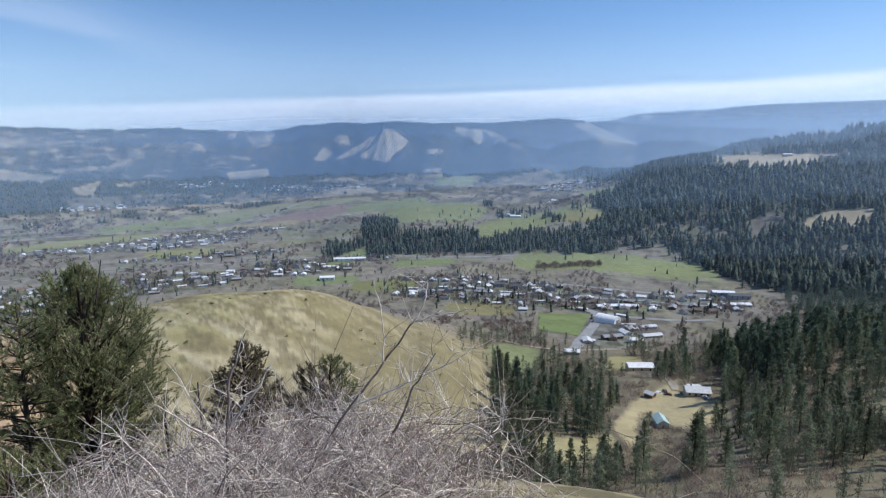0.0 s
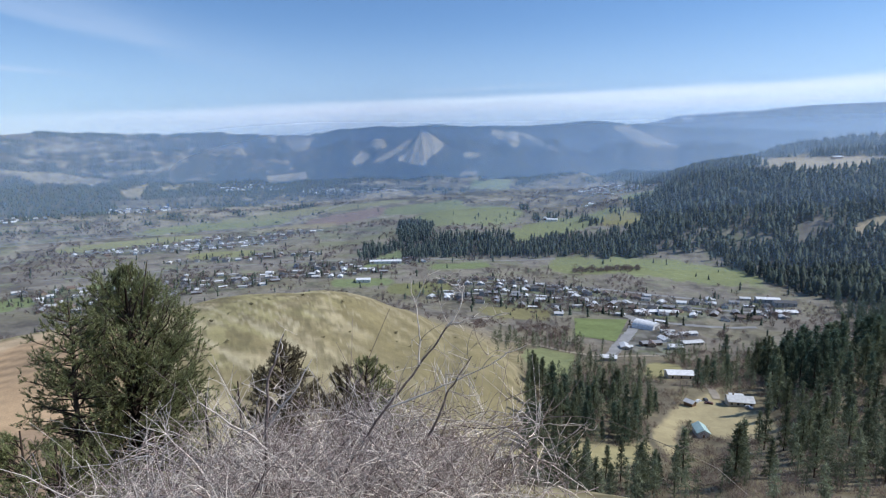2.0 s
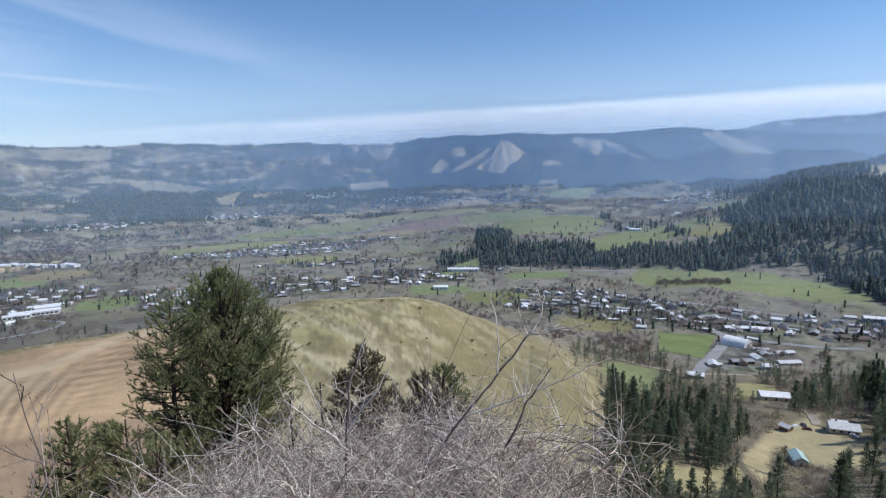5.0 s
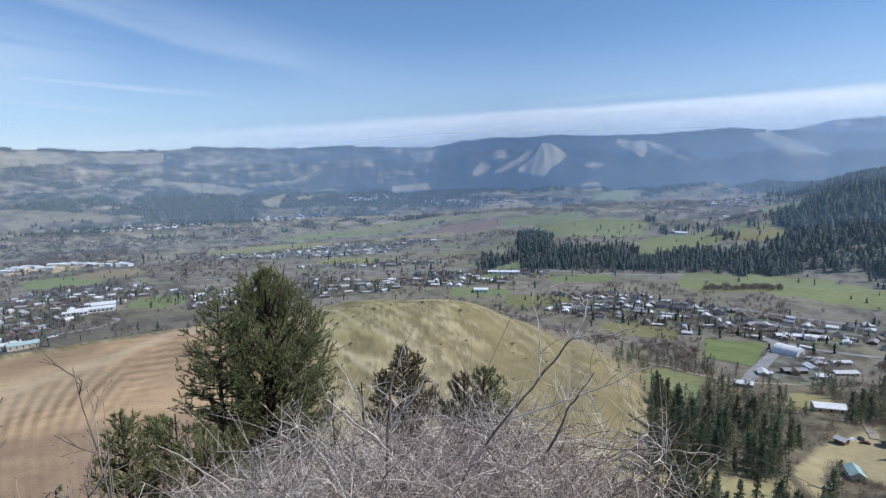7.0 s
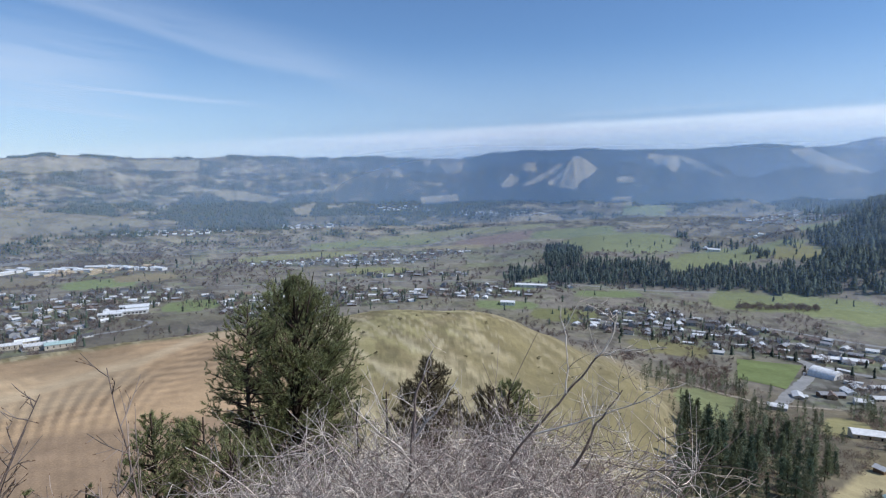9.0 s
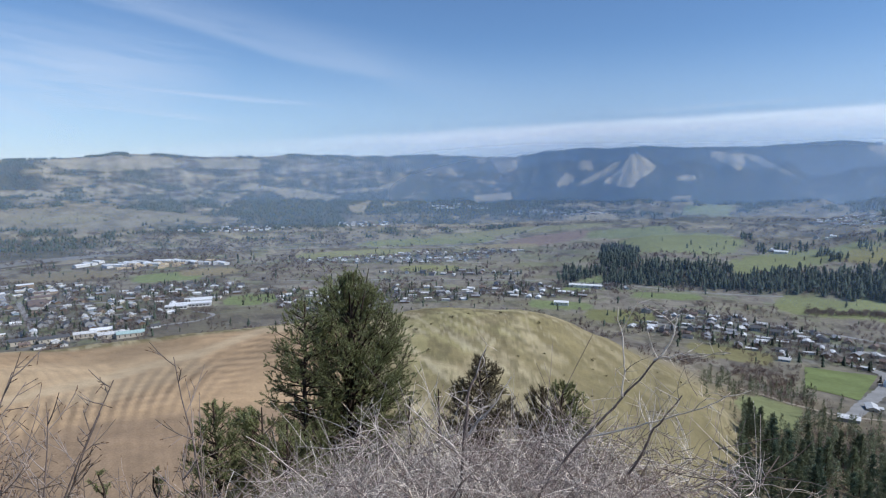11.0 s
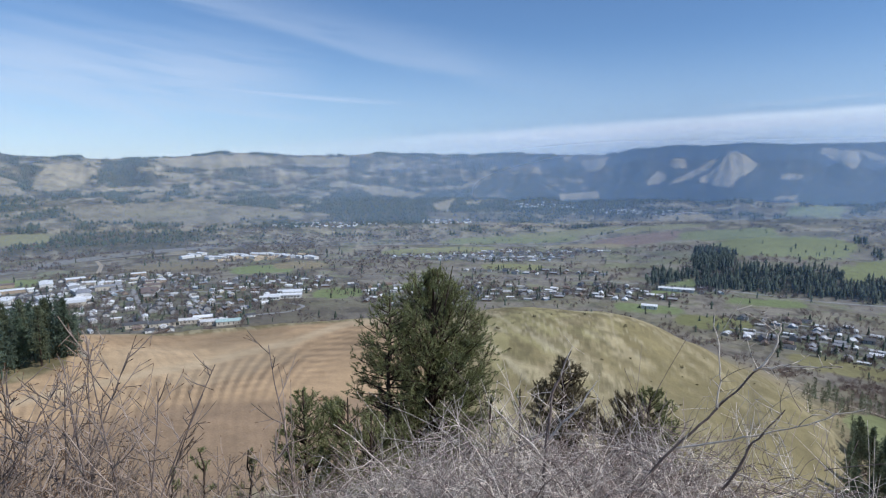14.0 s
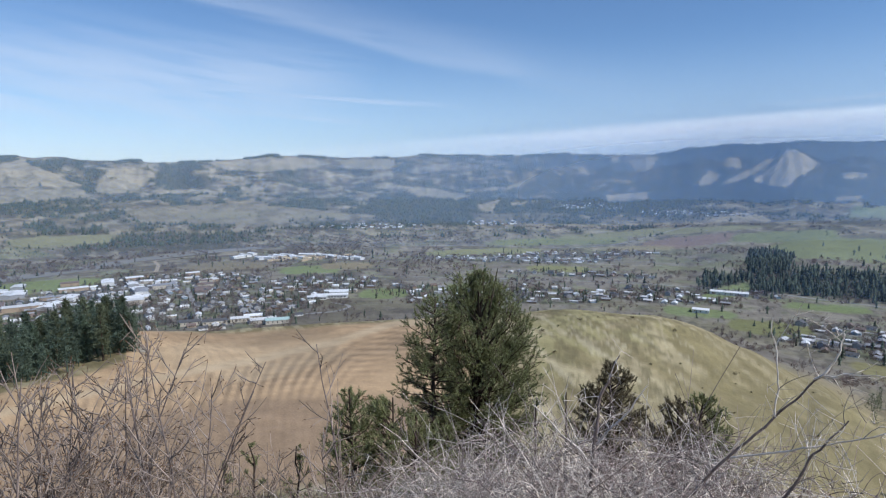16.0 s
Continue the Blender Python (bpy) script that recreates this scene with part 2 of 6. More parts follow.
def height(x, y):
    """Height of the ground at (x, y)."""
    x, y = np.asarray(x, float), np.asarray(y, float)
    shape = np.broadcast(x, y).shape
    x, y = np.broadcast_to(x, shape).ravel(), np.broadcast_to(y, shape).ravel()
    d, az = np.hypot(x, y), np.degrees(np.arctan2(x, y))
    k = np.clip(np.searchsorted(BEARINGS, az) - 1, 0, len(BEARINGS) - 2)
    z = np.zeros(len(x))
    for j in range(len(BEARINGS) - 1):
        on = k == j
        if not on.any():
            continue
        t = (az[on] - BEARINGS[j]) / (BEARINGS[j + 1] - BEARINGS[j])
        t = 0.45 * t + 0.55 * t * t * (3 - 2 * t)
        z[on] = section(LAND[BEARINGS[j]], d[on]) * (1 - t) + section(LAND[BEARINGS[j + 1]], d[on]) * t
    # gullies and spurs on the hills, small hollows nearer by
    front = step(d, 1900, 2600)
    spur = 1 - 2 * np.abs(fbm(az / 5.0 + d / 2600, d / 2100, 3, 3) - 0.5) * 2
    small = 1 - 2 * np.abs(fbm(az / 1.7 - d / 1800, d / 800, 9, 3) - 0.5) * 2
    rim = 1 - 0.7 * step(d, 3700, 4200)
    z = z + front * rim * step(z, 20, 160) * ((38 + 26 * step(-az, 36, 46)) * (spur - 0.55) + 14 * (small - 0.5))
    # the rim of the plateau, its spurs, and the mountains behind
    for a0, wide, tall, d0 in SPURS:
        z = z + tall * np.exp(-((az - a0 - (d - d0) / 1500) / wide) ** 2) * step(d, d0 - 700, d0 - 50) * (1 - step(d, d0 + 100, 3900))
    rim_z = EYE + 3900 * np.tan(np.radians(np.interp(az, *zip(*RIM))))
    ahead = step(az, -75, -62) * (1 - step(az, 62, 75))
    z = z + ahead * step(d, 3000, 3850) * (rim_z - (12 + 80 * step(az, 29, 33)) * step(d, 3950, 4300) - z)
    z = z + ahead * step(az, 30, 32.5) * step(d, 4300, 4820) * (EYE + 4880 * np.tan(np.radians(np.interp(az, *zip(*MOUNTAINS)))) - z)
    ribs = 1 - np.abs(fbm(az / 1.5 + d / 2200, d / 1500, 15, 3) - 0.5) * 4
    z = z + ahead * step(d, 2500, 3100) * (1 - step(d, 3600, 3880)) * (5 + 6 * step(az, 1, 5)) * (ribs - 0.6)
    z = z + ahead * step(d, 2500, 3000) * (1 - step(d, 3850, 3900)) * 9 * (fbm(x / 70, y / 70, 13, 3) - 0.5)
    knoll = np.interp(az, (-14, -10, 3, 5, 8.4, 11.5, 14, 16, 18.6, 21, 23, 26.5), (0, -1.4, -1.8, -3.8, -3, -4.4, -4.2, -4.8, 1, 3, -0.5, 0))
    z = z + knoll * step(d, 215, 300) * (1 - step(d, 350, 440))
    z = z + step(z, 8, 60) * step(d, 900, 1200) * (1 - front) * 16 * (fbm(x / 160, y / 160, 5, 4) - 0.5)
    z = z + step(d, 110, 200) * (1 - step(d, 700, 1000)) * 4.0 * (fbm(x / 45, y / 45, 7, 4) - 0.5)
    z = z + 0.35 * step(d, 3, 9) * (fbm(x / 2.2, y / 2.2, 11, 4) - 0.5)
    return z.reshape(shape)


def at(az, d):
    """Plan point at a bearing and distance."""
    a = np.radians(az)
    return d * np.sin(a), d * np.cos(a)
# ---- end of the lie of the land ----

# ---- materials ----
def material(name, rough=0.9, spec=0.2):
    m = bpy.data.materials.new(name)
    m.use_nodes = True
    b = m.node_tree.nodes["Principled BSDF"]
    b.inputs["Roughness"].default_value = rough
    b.inputs["Specular IOR Level"].default_value = spec
    return m, m.node_tree, b


def speckle(nt, colour, scale, low, high_, detail=5.0, coords=None):
    """Multiply a colour socket by noise between low and high_."""
    noise_ = nt.nodes.new("ShaderNodeTexNoise")
    noise_.inputs["Scale"].default_value, noise_.inputs["Detail"].default_value = scale, detail
    if coords is None:
        coords = nt.nodes.new("ShaderNodeTexCoord").outputs["Object"]
    nt.links.new(coords, noise_.inputs["Vector"])
    rng = nt.nodes.new("ShaderNodeMapRange")
    for i, v in enumerate((0.25, 0.75, low, high_), 1):
        rng.inputs[i].default_value = v
    nt.links.new(noise_.outputs[0], rng.inputs[0])
    mul = nt.nodes.new("ShaderNodeVectorMath")
    mul.operation = "SCALE"
    nt.links.new(colour, mul.inputs[0])
    nt.links.new(rng.outputs[0], mul.inputs["Scale"])
    return mul.outputs[0], noise_.outputs[0]


def simple(name, rgb, rough=0.85, spec=0.2, scale=3.0, low=0.75, high_=1.25, by="", spread=0.3, bump=0.0, metal=0.0):
    """A plain surface with two scales of variation; by: 'object' or 'island' varies whole pieces too."""
    m, nt, b = material(name, rough, spec)
    c = nt.nodes.new("ShaderNodeRGB")
    c.outputs[0].default_value = (*rgb, 1)
    out = c.outputs[0]
    if by:
        if by == "plant":
            own = nt.nodes.new("ShaderNodeAttribute")
            own.attribute_name = "plant"
            rnd = own.outputs["Fac"]
        else:
            rnd = nt.nodes.new("ShaderNodeObjectInfo").outputs["Random"] if by == "object" else nt.nodes.new("ShaderNodeNewGeometry").outputs["Random Per Island"]
        rng = nt.nodes.new("ShaderNodeMapRange")
        rng.inputs[3].default_value, rng.inputs[4].default_value = 1 - spread, 1 + spread
        nt.links.new(rnd, rng.inputs[0])
        mul = nt.nodes.new("ShaderNodeVectorMath")
        mul.operation = "SCALE"
        nt.links.new(out, mul.inputs[0])
        nt.links.new(rng.outputs[0], mul.inputs["Scale"])
        out = mul.outputs[0]
    out, _ = speckle(nt, out, scale, low, high_)
    out, grain = speckle(nt, out, scale * 7, 0.9, 1.1)
    nt.links.new(out, b.inputs["Base Color"])
    b.inputs["Metallic"].default_value = metal
    if bump:
        bp = nt.nodes.new("ShaderNodeBump")
        bp.inputs["Strength"].default_value = bump
        nt.links.new(grain, bp.inputs["Height"])
        nt.links.new(bp.outputs[0], b.inputs["Normal"])
    return m


def ground_material():
    m, nt, b = material("land", 0.95, 0.1)
    a = nt.nodes.new("ShaderNodeAttribute")
    a.attribute_name = "land_cover"
    co_ = nt.nodes.new("ShaderNodeTexCoord").outputs["Object"]
    out, big = speckle(nt, a.outputs["Color"], 0.012, 0.86, 1.14, 8.0, co_)
    out, mid = speckle(nt, out, 0.11, 0.84, 1.16, 8.0, co_)
    out, grain = speckle(nt, out, 1.9, 0.82, 1.18, 6.0, co_)
    nt.links.new(out, b.inputs["Base Color"])
    bp = nt.nodes.new("ShaderNodeBump")
    bp.inputs["Strength"].default_value, bp.inputs["Distance"].default_value = 0.5, 1.2
    nt.links.new(mid, bp.inputs["Height"])
    nt.links.new(bp.outputs[0], b.inputs["Normal"])
    return m


MAT_LAND = ground_material()
def needles(name, rgb, **kw):
    """Foliage that lets some light through."""
    m = simple(name, rgb, **kw)
    nt = m.node_tree
    b = nt.nodes["Principled BSDF"]
    thin, both = nt.nodes.new("ShaderNodeBsdfTranslucent"), nt.nodes.new("ShaderNodeMixShader")
    nt.links.new(b.inputs["Base Color"].links[0].from_socket, thin.inputs[0])
    both.inputs[0].default_value = 0.38
    nt.links.new(b.outputs[0], both.inputs[1])
    nt.links.new(thin.outputs[0], both.inputs[2])
    nt.links.new(both.outputs[0], nt.nodes["Material Output"].inputs[0])
    return m


MAT_NEEDLE = needles("pine needles", (0.275, 0.288, 0.13), rough=0.7, spec=0.3, scale=1.2, low=0.75, high_=1.3, by="island", spread=0.3)
MAT_NEEDLE_DRY = needles("older pine needles", (0.19, 0.155, 0.09), rough=0.75, spec=0.25, scale=1.2, low=0.75, high_=1.3, by="island", spread=0.3)
MAT_FOREST = simple("forest needles", (0.056, 0.072, 0.052), 0.8, 0.2, 0.05, 0.7, 1.35, "plant", 0.5)
MAT_FAR_FOREST = simple("distant conifers", (0.06, 0.078, 0.058), 0.85, 0.15, 0.02, 0.75, 1.3, "plant", 0.35)
MAT_BARK = simple("pine bark", (0.075, 0.055, 0.042), 0.95, 0.1, 4.0, 0.6, 1.4, bump=0.5)
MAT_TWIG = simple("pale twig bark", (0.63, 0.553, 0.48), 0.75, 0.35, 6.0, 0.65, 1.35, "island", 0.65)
MAT_INNER = simple("darker inner twig", (0.31, 0.24, 0.215), 0.9, 0.2, 8.0, 0.6, 1.4, "island", 0.5)
MAT_TWIG_DARK = simple("dark branch bark", (0.20, 0.155, 0.135), 0.9, 0.2, 8.0, 0.6, 1.4, "island", 0.3)
MAT_SAPLING = simple("brown sapling bark", (0.31, 0.245, 0.20), 0.85, 0.25, 6.0, 0.6, 1.4, "island", 0.4)
MAT_BARE = needles("leafless crowns", (0.225, 0.18, 0.16), rough=0.95, spec=0.1, scale=0.1, low=0.7, high_=1.3, by="plant", spread=0.35)
MAT_RED_SCRUB = simple("reddish scrub", (0.20, 0.14, 0.12), 0.95, 0.1, 0.2, 0.7, 1.3, "plant", 0.3)
MAT_DRY_GRASS = simple("dry grass", (0.42, 0.34, 0.19), 0.95, 0.1, 2.0, 0.7, 1.3, "island", 0.3)
MAT_ROAD = simple("worn asphalt", (0.29, 0.285, 0.275), 0.9, 0.2, 0.08, 0.8, 1.2)
MAT_TRACK = simple("gravel track", (0.36, 0.31, 0.24), 0.95, 0.1, 0.2, 0.8, 1.2)
MAT_TURF = simple("mown turf", (0.175, 0.21, 0.085), 0.95, 0.1, 0.05, 0.8, 1.2)
MAT_WATER = simple("river water", (0.22, 0.21, 0.19), 0.6, 0.08, 0.03, 0.9, 1.1)

# ---- ground ----
DRY, STUBBLE, MEADOW = (0.315, 0.26, 0.15), (0.51, 0.352, 0.203), (0.215, 0.23, 0.11)
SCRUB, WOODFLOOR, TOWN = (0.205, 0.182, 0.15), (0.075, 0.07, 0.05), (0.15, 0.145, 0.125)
PALE, BROWN, GREEN = (0.34, 0.30, 0.21), (0.235, 0.175, 0.14), (0.20, 0.235, 0.11)

YARD = (0.40, 0.335, 0.19)

# fields and clearings: bearing, distance, half widths in degrees and metres, tilt (metres out per degree), colour
FIELDS = (
    (5.6, 1660, 4.6, 105, 20, BROWN), (-6, 1690, 7, 75, 4, MEADOW), (13, 1700, 4.4, 110, 0, MEADOW), (3, 1850, 9, 70, 10, (0.24, 0.235, 0.13)), (1.5, 1560, 3.5, 38, 0, (0.27, 0.24, 0.15)),
    (17.6, 1470, 5.4, 170, 0, MEADOW), (27.0, 1310, 5.6, 88, 18, MEADOW), (32.0, 1330, 2.2, 70, 0, (0.25, 0.23, 0.1)),
    (9.2, 1085, 2.2, 55, 24, GREEN), (16.6, 1030, 3.2, 32, 3, GREEN), (29.0, 1045, 3.6, 70, 0, MEADOW),
    (37.0, 1035, 7.4, 78, -5, (0.235, 0.255, 0.12)), (19.7, 2420, 2.2, 120, 0, GREEN), (33.5, 1620, 1.8, 60, 0, MEADOW),
    (-30.0, 1235, 3.2, 55, 0, GREEN), (-51.8, 1240, 4.5, 70, 0, GREEN), (-23.0, 965, 2.6, 45, 0, GREEN),
    (-14.0, 1010, 3.0, 28, 0, GREEN), (7.0, 905, 3.4, 34, 0, GREEN), (12.5, 850, 3.5, 45, 0, (0.2, 0.2, 0.09)),
    (-6.0, 1235, 3.2, 40, 0, (0.25, 0.25, 0.12)), (-13.0, 1480, 6.0, 60, 6, (0.25, 0.25, 0.13)), (22, 700, 4, 40, 0, (0.22, 0.2, 0.1)),
    (-37.5, 1330, 4.0, 60, 0, (0.22, 0.19, 0.13)), (-26.5, 1270, 2.6, 50, 0, (0.26, 0.22, 0.14)),
    (25.6, 470, 2.8, 60, 0, MEADOW), (36.5, 455, 1.8, 40, 0, (0.30, 0.27, 0.13)),
    (-50.0, 1900, 4.0, 90, 0, (0.24, 0.23, 0.13)), (-38.0, 2300, 4.0, 80, 0, (0.25, 0.23, 0.14)), (-29.0, 2250, 3.0, 60, 0, (0.25, 0.22, 0.14)),
)


TAN, STRAW = (0.43, 0.37, 0.25), (0.36, 0.31, 0.205)
# bare slopes and pastures on the hills, outlined by bearing and by elevation from the brow
OPEN_EAST = (
    (TAN, ((12.8, 1.93), (13.7, 1.91), (15.2, 0.84), (15.1, 0.43), (13.4, -0.97), (12.9, -1.31), (10.5, -0.76), (12.3, 0.77))),
    (STRAW, ((12.1, 1.14), (11.5, 0.3), (9.6, -0.67), (8.3, -1.17), (8.1, -0.93), (10.4, 0.3), (11.5, 1.1))),
    (STRAW, ((8.4, 1.37), (9.4, 1.36), (9.7, 0.4), (9.1, 0.3), (8.2, 0.55))),
    (STRAW, ((7.1, 0.3), (8.0, -0.19), (7.9, -0.78), (6.5, -1.29), (6.3, -0.94))),
    (TAN, ((16.9, 0.01), (18.6, -0.07), (18.4, -0.52), (17.1, -0.53))),
    (TAN, ((19.6, 2.17), (22.3, 1.88), (22.4, 1.04), (22.1, 0.4), (19.7, 1.58))),
    (STRAW, ((22.3, 1.88), (24.0, 1.39), (26.1, 0.06), (24.5, 0.39), (22.9, 1.3))),
)
OPEN_RIGHT = (
    (STRAW, ((30.6, 2.4), (32.1, 2.38), (36.1, 0.67), (36.6, 0.31), (33.7, 0.33), (32.2, 1.21))),
    ((0.27, 0.29, 0.16), ((17.3, -3.52), (19.7, -2.49), (21.6, -2.6), (21.4, -3.52))),
    (STRAW, ((7.1, -4.4), (9.3, -3.38), (11.3, -3.5), (12.3, -4.15))),
    ((0.40, 0.335, 0.22), ((41.6, -0.59), (53, -0.4), (53, -1.01), (49.0, -1.75), (46.3, -1.78), (44.7, -1.52), (43.0, -1.06))),
    ((0.40, 0.335, 0.22), ((48.7, -6.96), (52.2, -4.84), (55, -4.6), (55, -6.0), (49.9, -6.78))),
    (STRAW, ((41.9, -3.59), (42.9, -3.47), (42.8, -4.05), (42.1, -4.07))),
    (STRAW, ((16.6, -1.9), (18.4, -1.85), (18.2, -2.2), (16.8, -2.3))),
)
OPEN_MID = (
    (STRAW, ((-0.1, 1.09), (2.9, 1.33), (2.2, 0.31), (1.2, 0.05))),
    (TAN, ((-1.7, -2.05), (2.0, -1.75), (2.3, -2.52), (-1.5, -2.73))),
    (STRAW, ((-21.7, -1.31), (-18.4, -1.42), (-14.3, -2.29), (-16.2, -2.63), (-19.5, -2.3))),
    (STRAW, ((-13.7, -3.06), (-11.5, -2.56), (-12.3, -3.93), (-13.4, -3.82))),
    (STRAW, ((-10.7, -2.77), (-8.8, -2.76), (-9.4, -3.2), (-10.4, -3.26))),
    (STRAW, ((-27.0, 1.1), (-21.7, 1.23), (-21.7, 0.31), (-26.5, 0.31))),
)
OPEN_WEST = (
    (TAN, ((-56, 0.6), (-53.9, 0.66), (-52.4, 0.9), (-48.5, -1.14), (-56, -1.07))),
    (STRAW, ((-52.4, -1.32), (-48.4, -1.38), (-48.2, -2.08), (-56, -2.6))),
    (TAN, ((-46.6, 0.26), (-45.4, 0.55), (-42.8, 0.02), (-44.6, -1.67), (-46.8, -1.87), (-47.8, -1.62))),
    (TAN, ((-39.1, 0.88), (-33.7, 1.38), (-29.1, 1.31), (-28.9, 0.41), (-33.8, 0.03), (-37.2, 0.28))),
    (TAN, ((-44.2, -1.92), (-40.1, -1.43), (-37.3, -1.76), (-42.0, -1.95))),
    ((0.25, 0.22, 0.15), ((-46.0, -3.09), (-36.4, -2.8), (-27.1, -3.73), (-33.4, -4.96), (-44.4, -4.36))),
    ((0.22, 0.23, 0.13), ((-56, -5.3), (-51.5, -6.34), (-50.7, -6.85), (-56, -6.68))),
)
# the farm's yard and the strip of meadow in the draw
OPEN_DRAW = (
    (YARD, ((36.3, -26.2), (35.7, -25.0), (38.0, -22.7), (39.4, -21.9), (41.2, -21.0), (41.6, -21.9), (45.9, -22.3), (46.3, -23.2), (42.9, -24.6), (41.1, -24.6), (39.5, -24.0), (38.8, -23.8), (37.9, -24.8), (38.0, -27.1))),
    ((0.38, 0.33, 0.17), ((21.6, -28.2), (25.2, -27.7), (31, -26.9), (35.6, -26.3), (36.2, -26.9), (32.6, -28.8), (31.5, -29.2), (27.5, -28.5), (23.5, -29.0))),
)
# woods in hollows and along the foot of the hills
DARK_WOODS = (((-22.3, -5.14), (-21.4, -3.39), (-14.5, -3.23), (-14.0, -5.15)), ((-50.3, -6.88), (-48.7, -5.83), (-43.5, -5.62), (-38.5, -6.1), (-35.5, -7.0), (-40.9, -7.01), (-46.7, -6.81)),
              ((-33.9, -2.95), (-29.2, -2.36), (-28.2, -3.88), (-33.4, -3.8)), ((-42.3, 0.76), (-39.8, 0.78), (-40.6, -1.47), (-43.1, -1.2)),
              ((-50.2, 0.24), (-47.1, -1.16), (-47.2, -1.87), (-48.4, -1.84)), ((-7.5, -0.22), (-2.8, -0.21), (-2.8, -1.53), (-10.7, -2.12)))


def inside(az, el, outline, soft, rag):
    """1 inside an outline of (bearing, elevation), 0 outside, with a soft uneven edge."""
    o = np.array(outline)
    out = np.zeros(len(az))
    near = np.where((az > o[:, 0].min() - 1) & (az < o[:, 0].max() + 1) & (el > o[:, 1].min() - 0.6) & (el < o[:, 1].max() + 0.6))[0]
    if not len(near):
        return out
    a, e = az[near], el[near]
    odd, gap = np.zeros(len(a), bool), np.full(len(a), 9.0)
    for (ax, ay), (bx, by) in zip(o, np.roll(o, -1, 0)):
        cross = (ay > e) != (by > e)
        odd ^= cross & (a < ax + (bx - ax) * (e - ay) / (by - ay if by != ay else 1e-9))
        ux, uy = bx - ax, by - ay
        t = np.clip(((a - ax) * ux + (e - ay) * uy) / (ux * ux + uy * uy), 0, 1)
        gap = np.minimum(gap, np.hypot(a - ax - t * ux, e - ay - t * uy))
    out[near] = step(np.where(odd, gap, -gap) + rag[near], -soft, soft)
    return out


def hill_patches(az, d, z):
    """Each patch of open ground on the hills: how far a point lies in it, and its colour."""
    el = np.degrees(np.arctan2(z - EYE, d))
    rag = np.where(d > 900, 0.22 * (fbm(az * 2.2, el * 3.1, 23, 4) - 0.5), 0)
    for group in (OPEN_EAST, OPEN_RIGHT, OPEN_MID, OPEN_WEST):
        for rgb, outline in group:
            m = inside(az, el, outline, 0.07, rag * (1.6 if rgb == STRAW else 1.0))
            yield m * (d > 900), rgb


def draw_patches(az, d, z):
    el = np.degrees(np.arctan2(z - EYE, d))
    rag = 0.7 * (fbm(az * 1.3, el * 1.6, 25, 4) - 0.5)
    for rgb, outline in OPEN_DRAW:
        yield inside(az, el, outline, 0.25, rag) * (d > 150) * (d < 420), rgb


def kept_open(x, y):
    """How much of the growth the yard and the meadow leave."""
    x, y = np.atleast_1d(x), np.atleast_1d(y)
    d, az, k = np.hypot(x, y), np.degrees(np.arctan2(x, y)), 1.0
    for m, _ in draw_patches(az, d, height(x, y)):
        k = k * (1 - m)
    return k


def edge_noise(az, d):
    return (0.4 + 0.5 * step(d, 1800, 2400)) * (fbm(az * 1.1, d / 90.0, 21, 4) - 0.5)


def mask(az, d, field, rag=0.0):
    """1 inside a field, 0 outside, with an uneven edge."""
    a0, d0, ha, hd, tilt, _ = field
    u, v = (az - a0) / ha, (d - d0 - tilt * (az - a0)) / hd
    r = np.maximum(np.abs(u), np.abs(v)) * 0.5 + np.hypot(u, v) * 0.5
    return 1 - step(r + rag, 0.86 - 0.2 * step(d, 2200, 2700), 1.0)


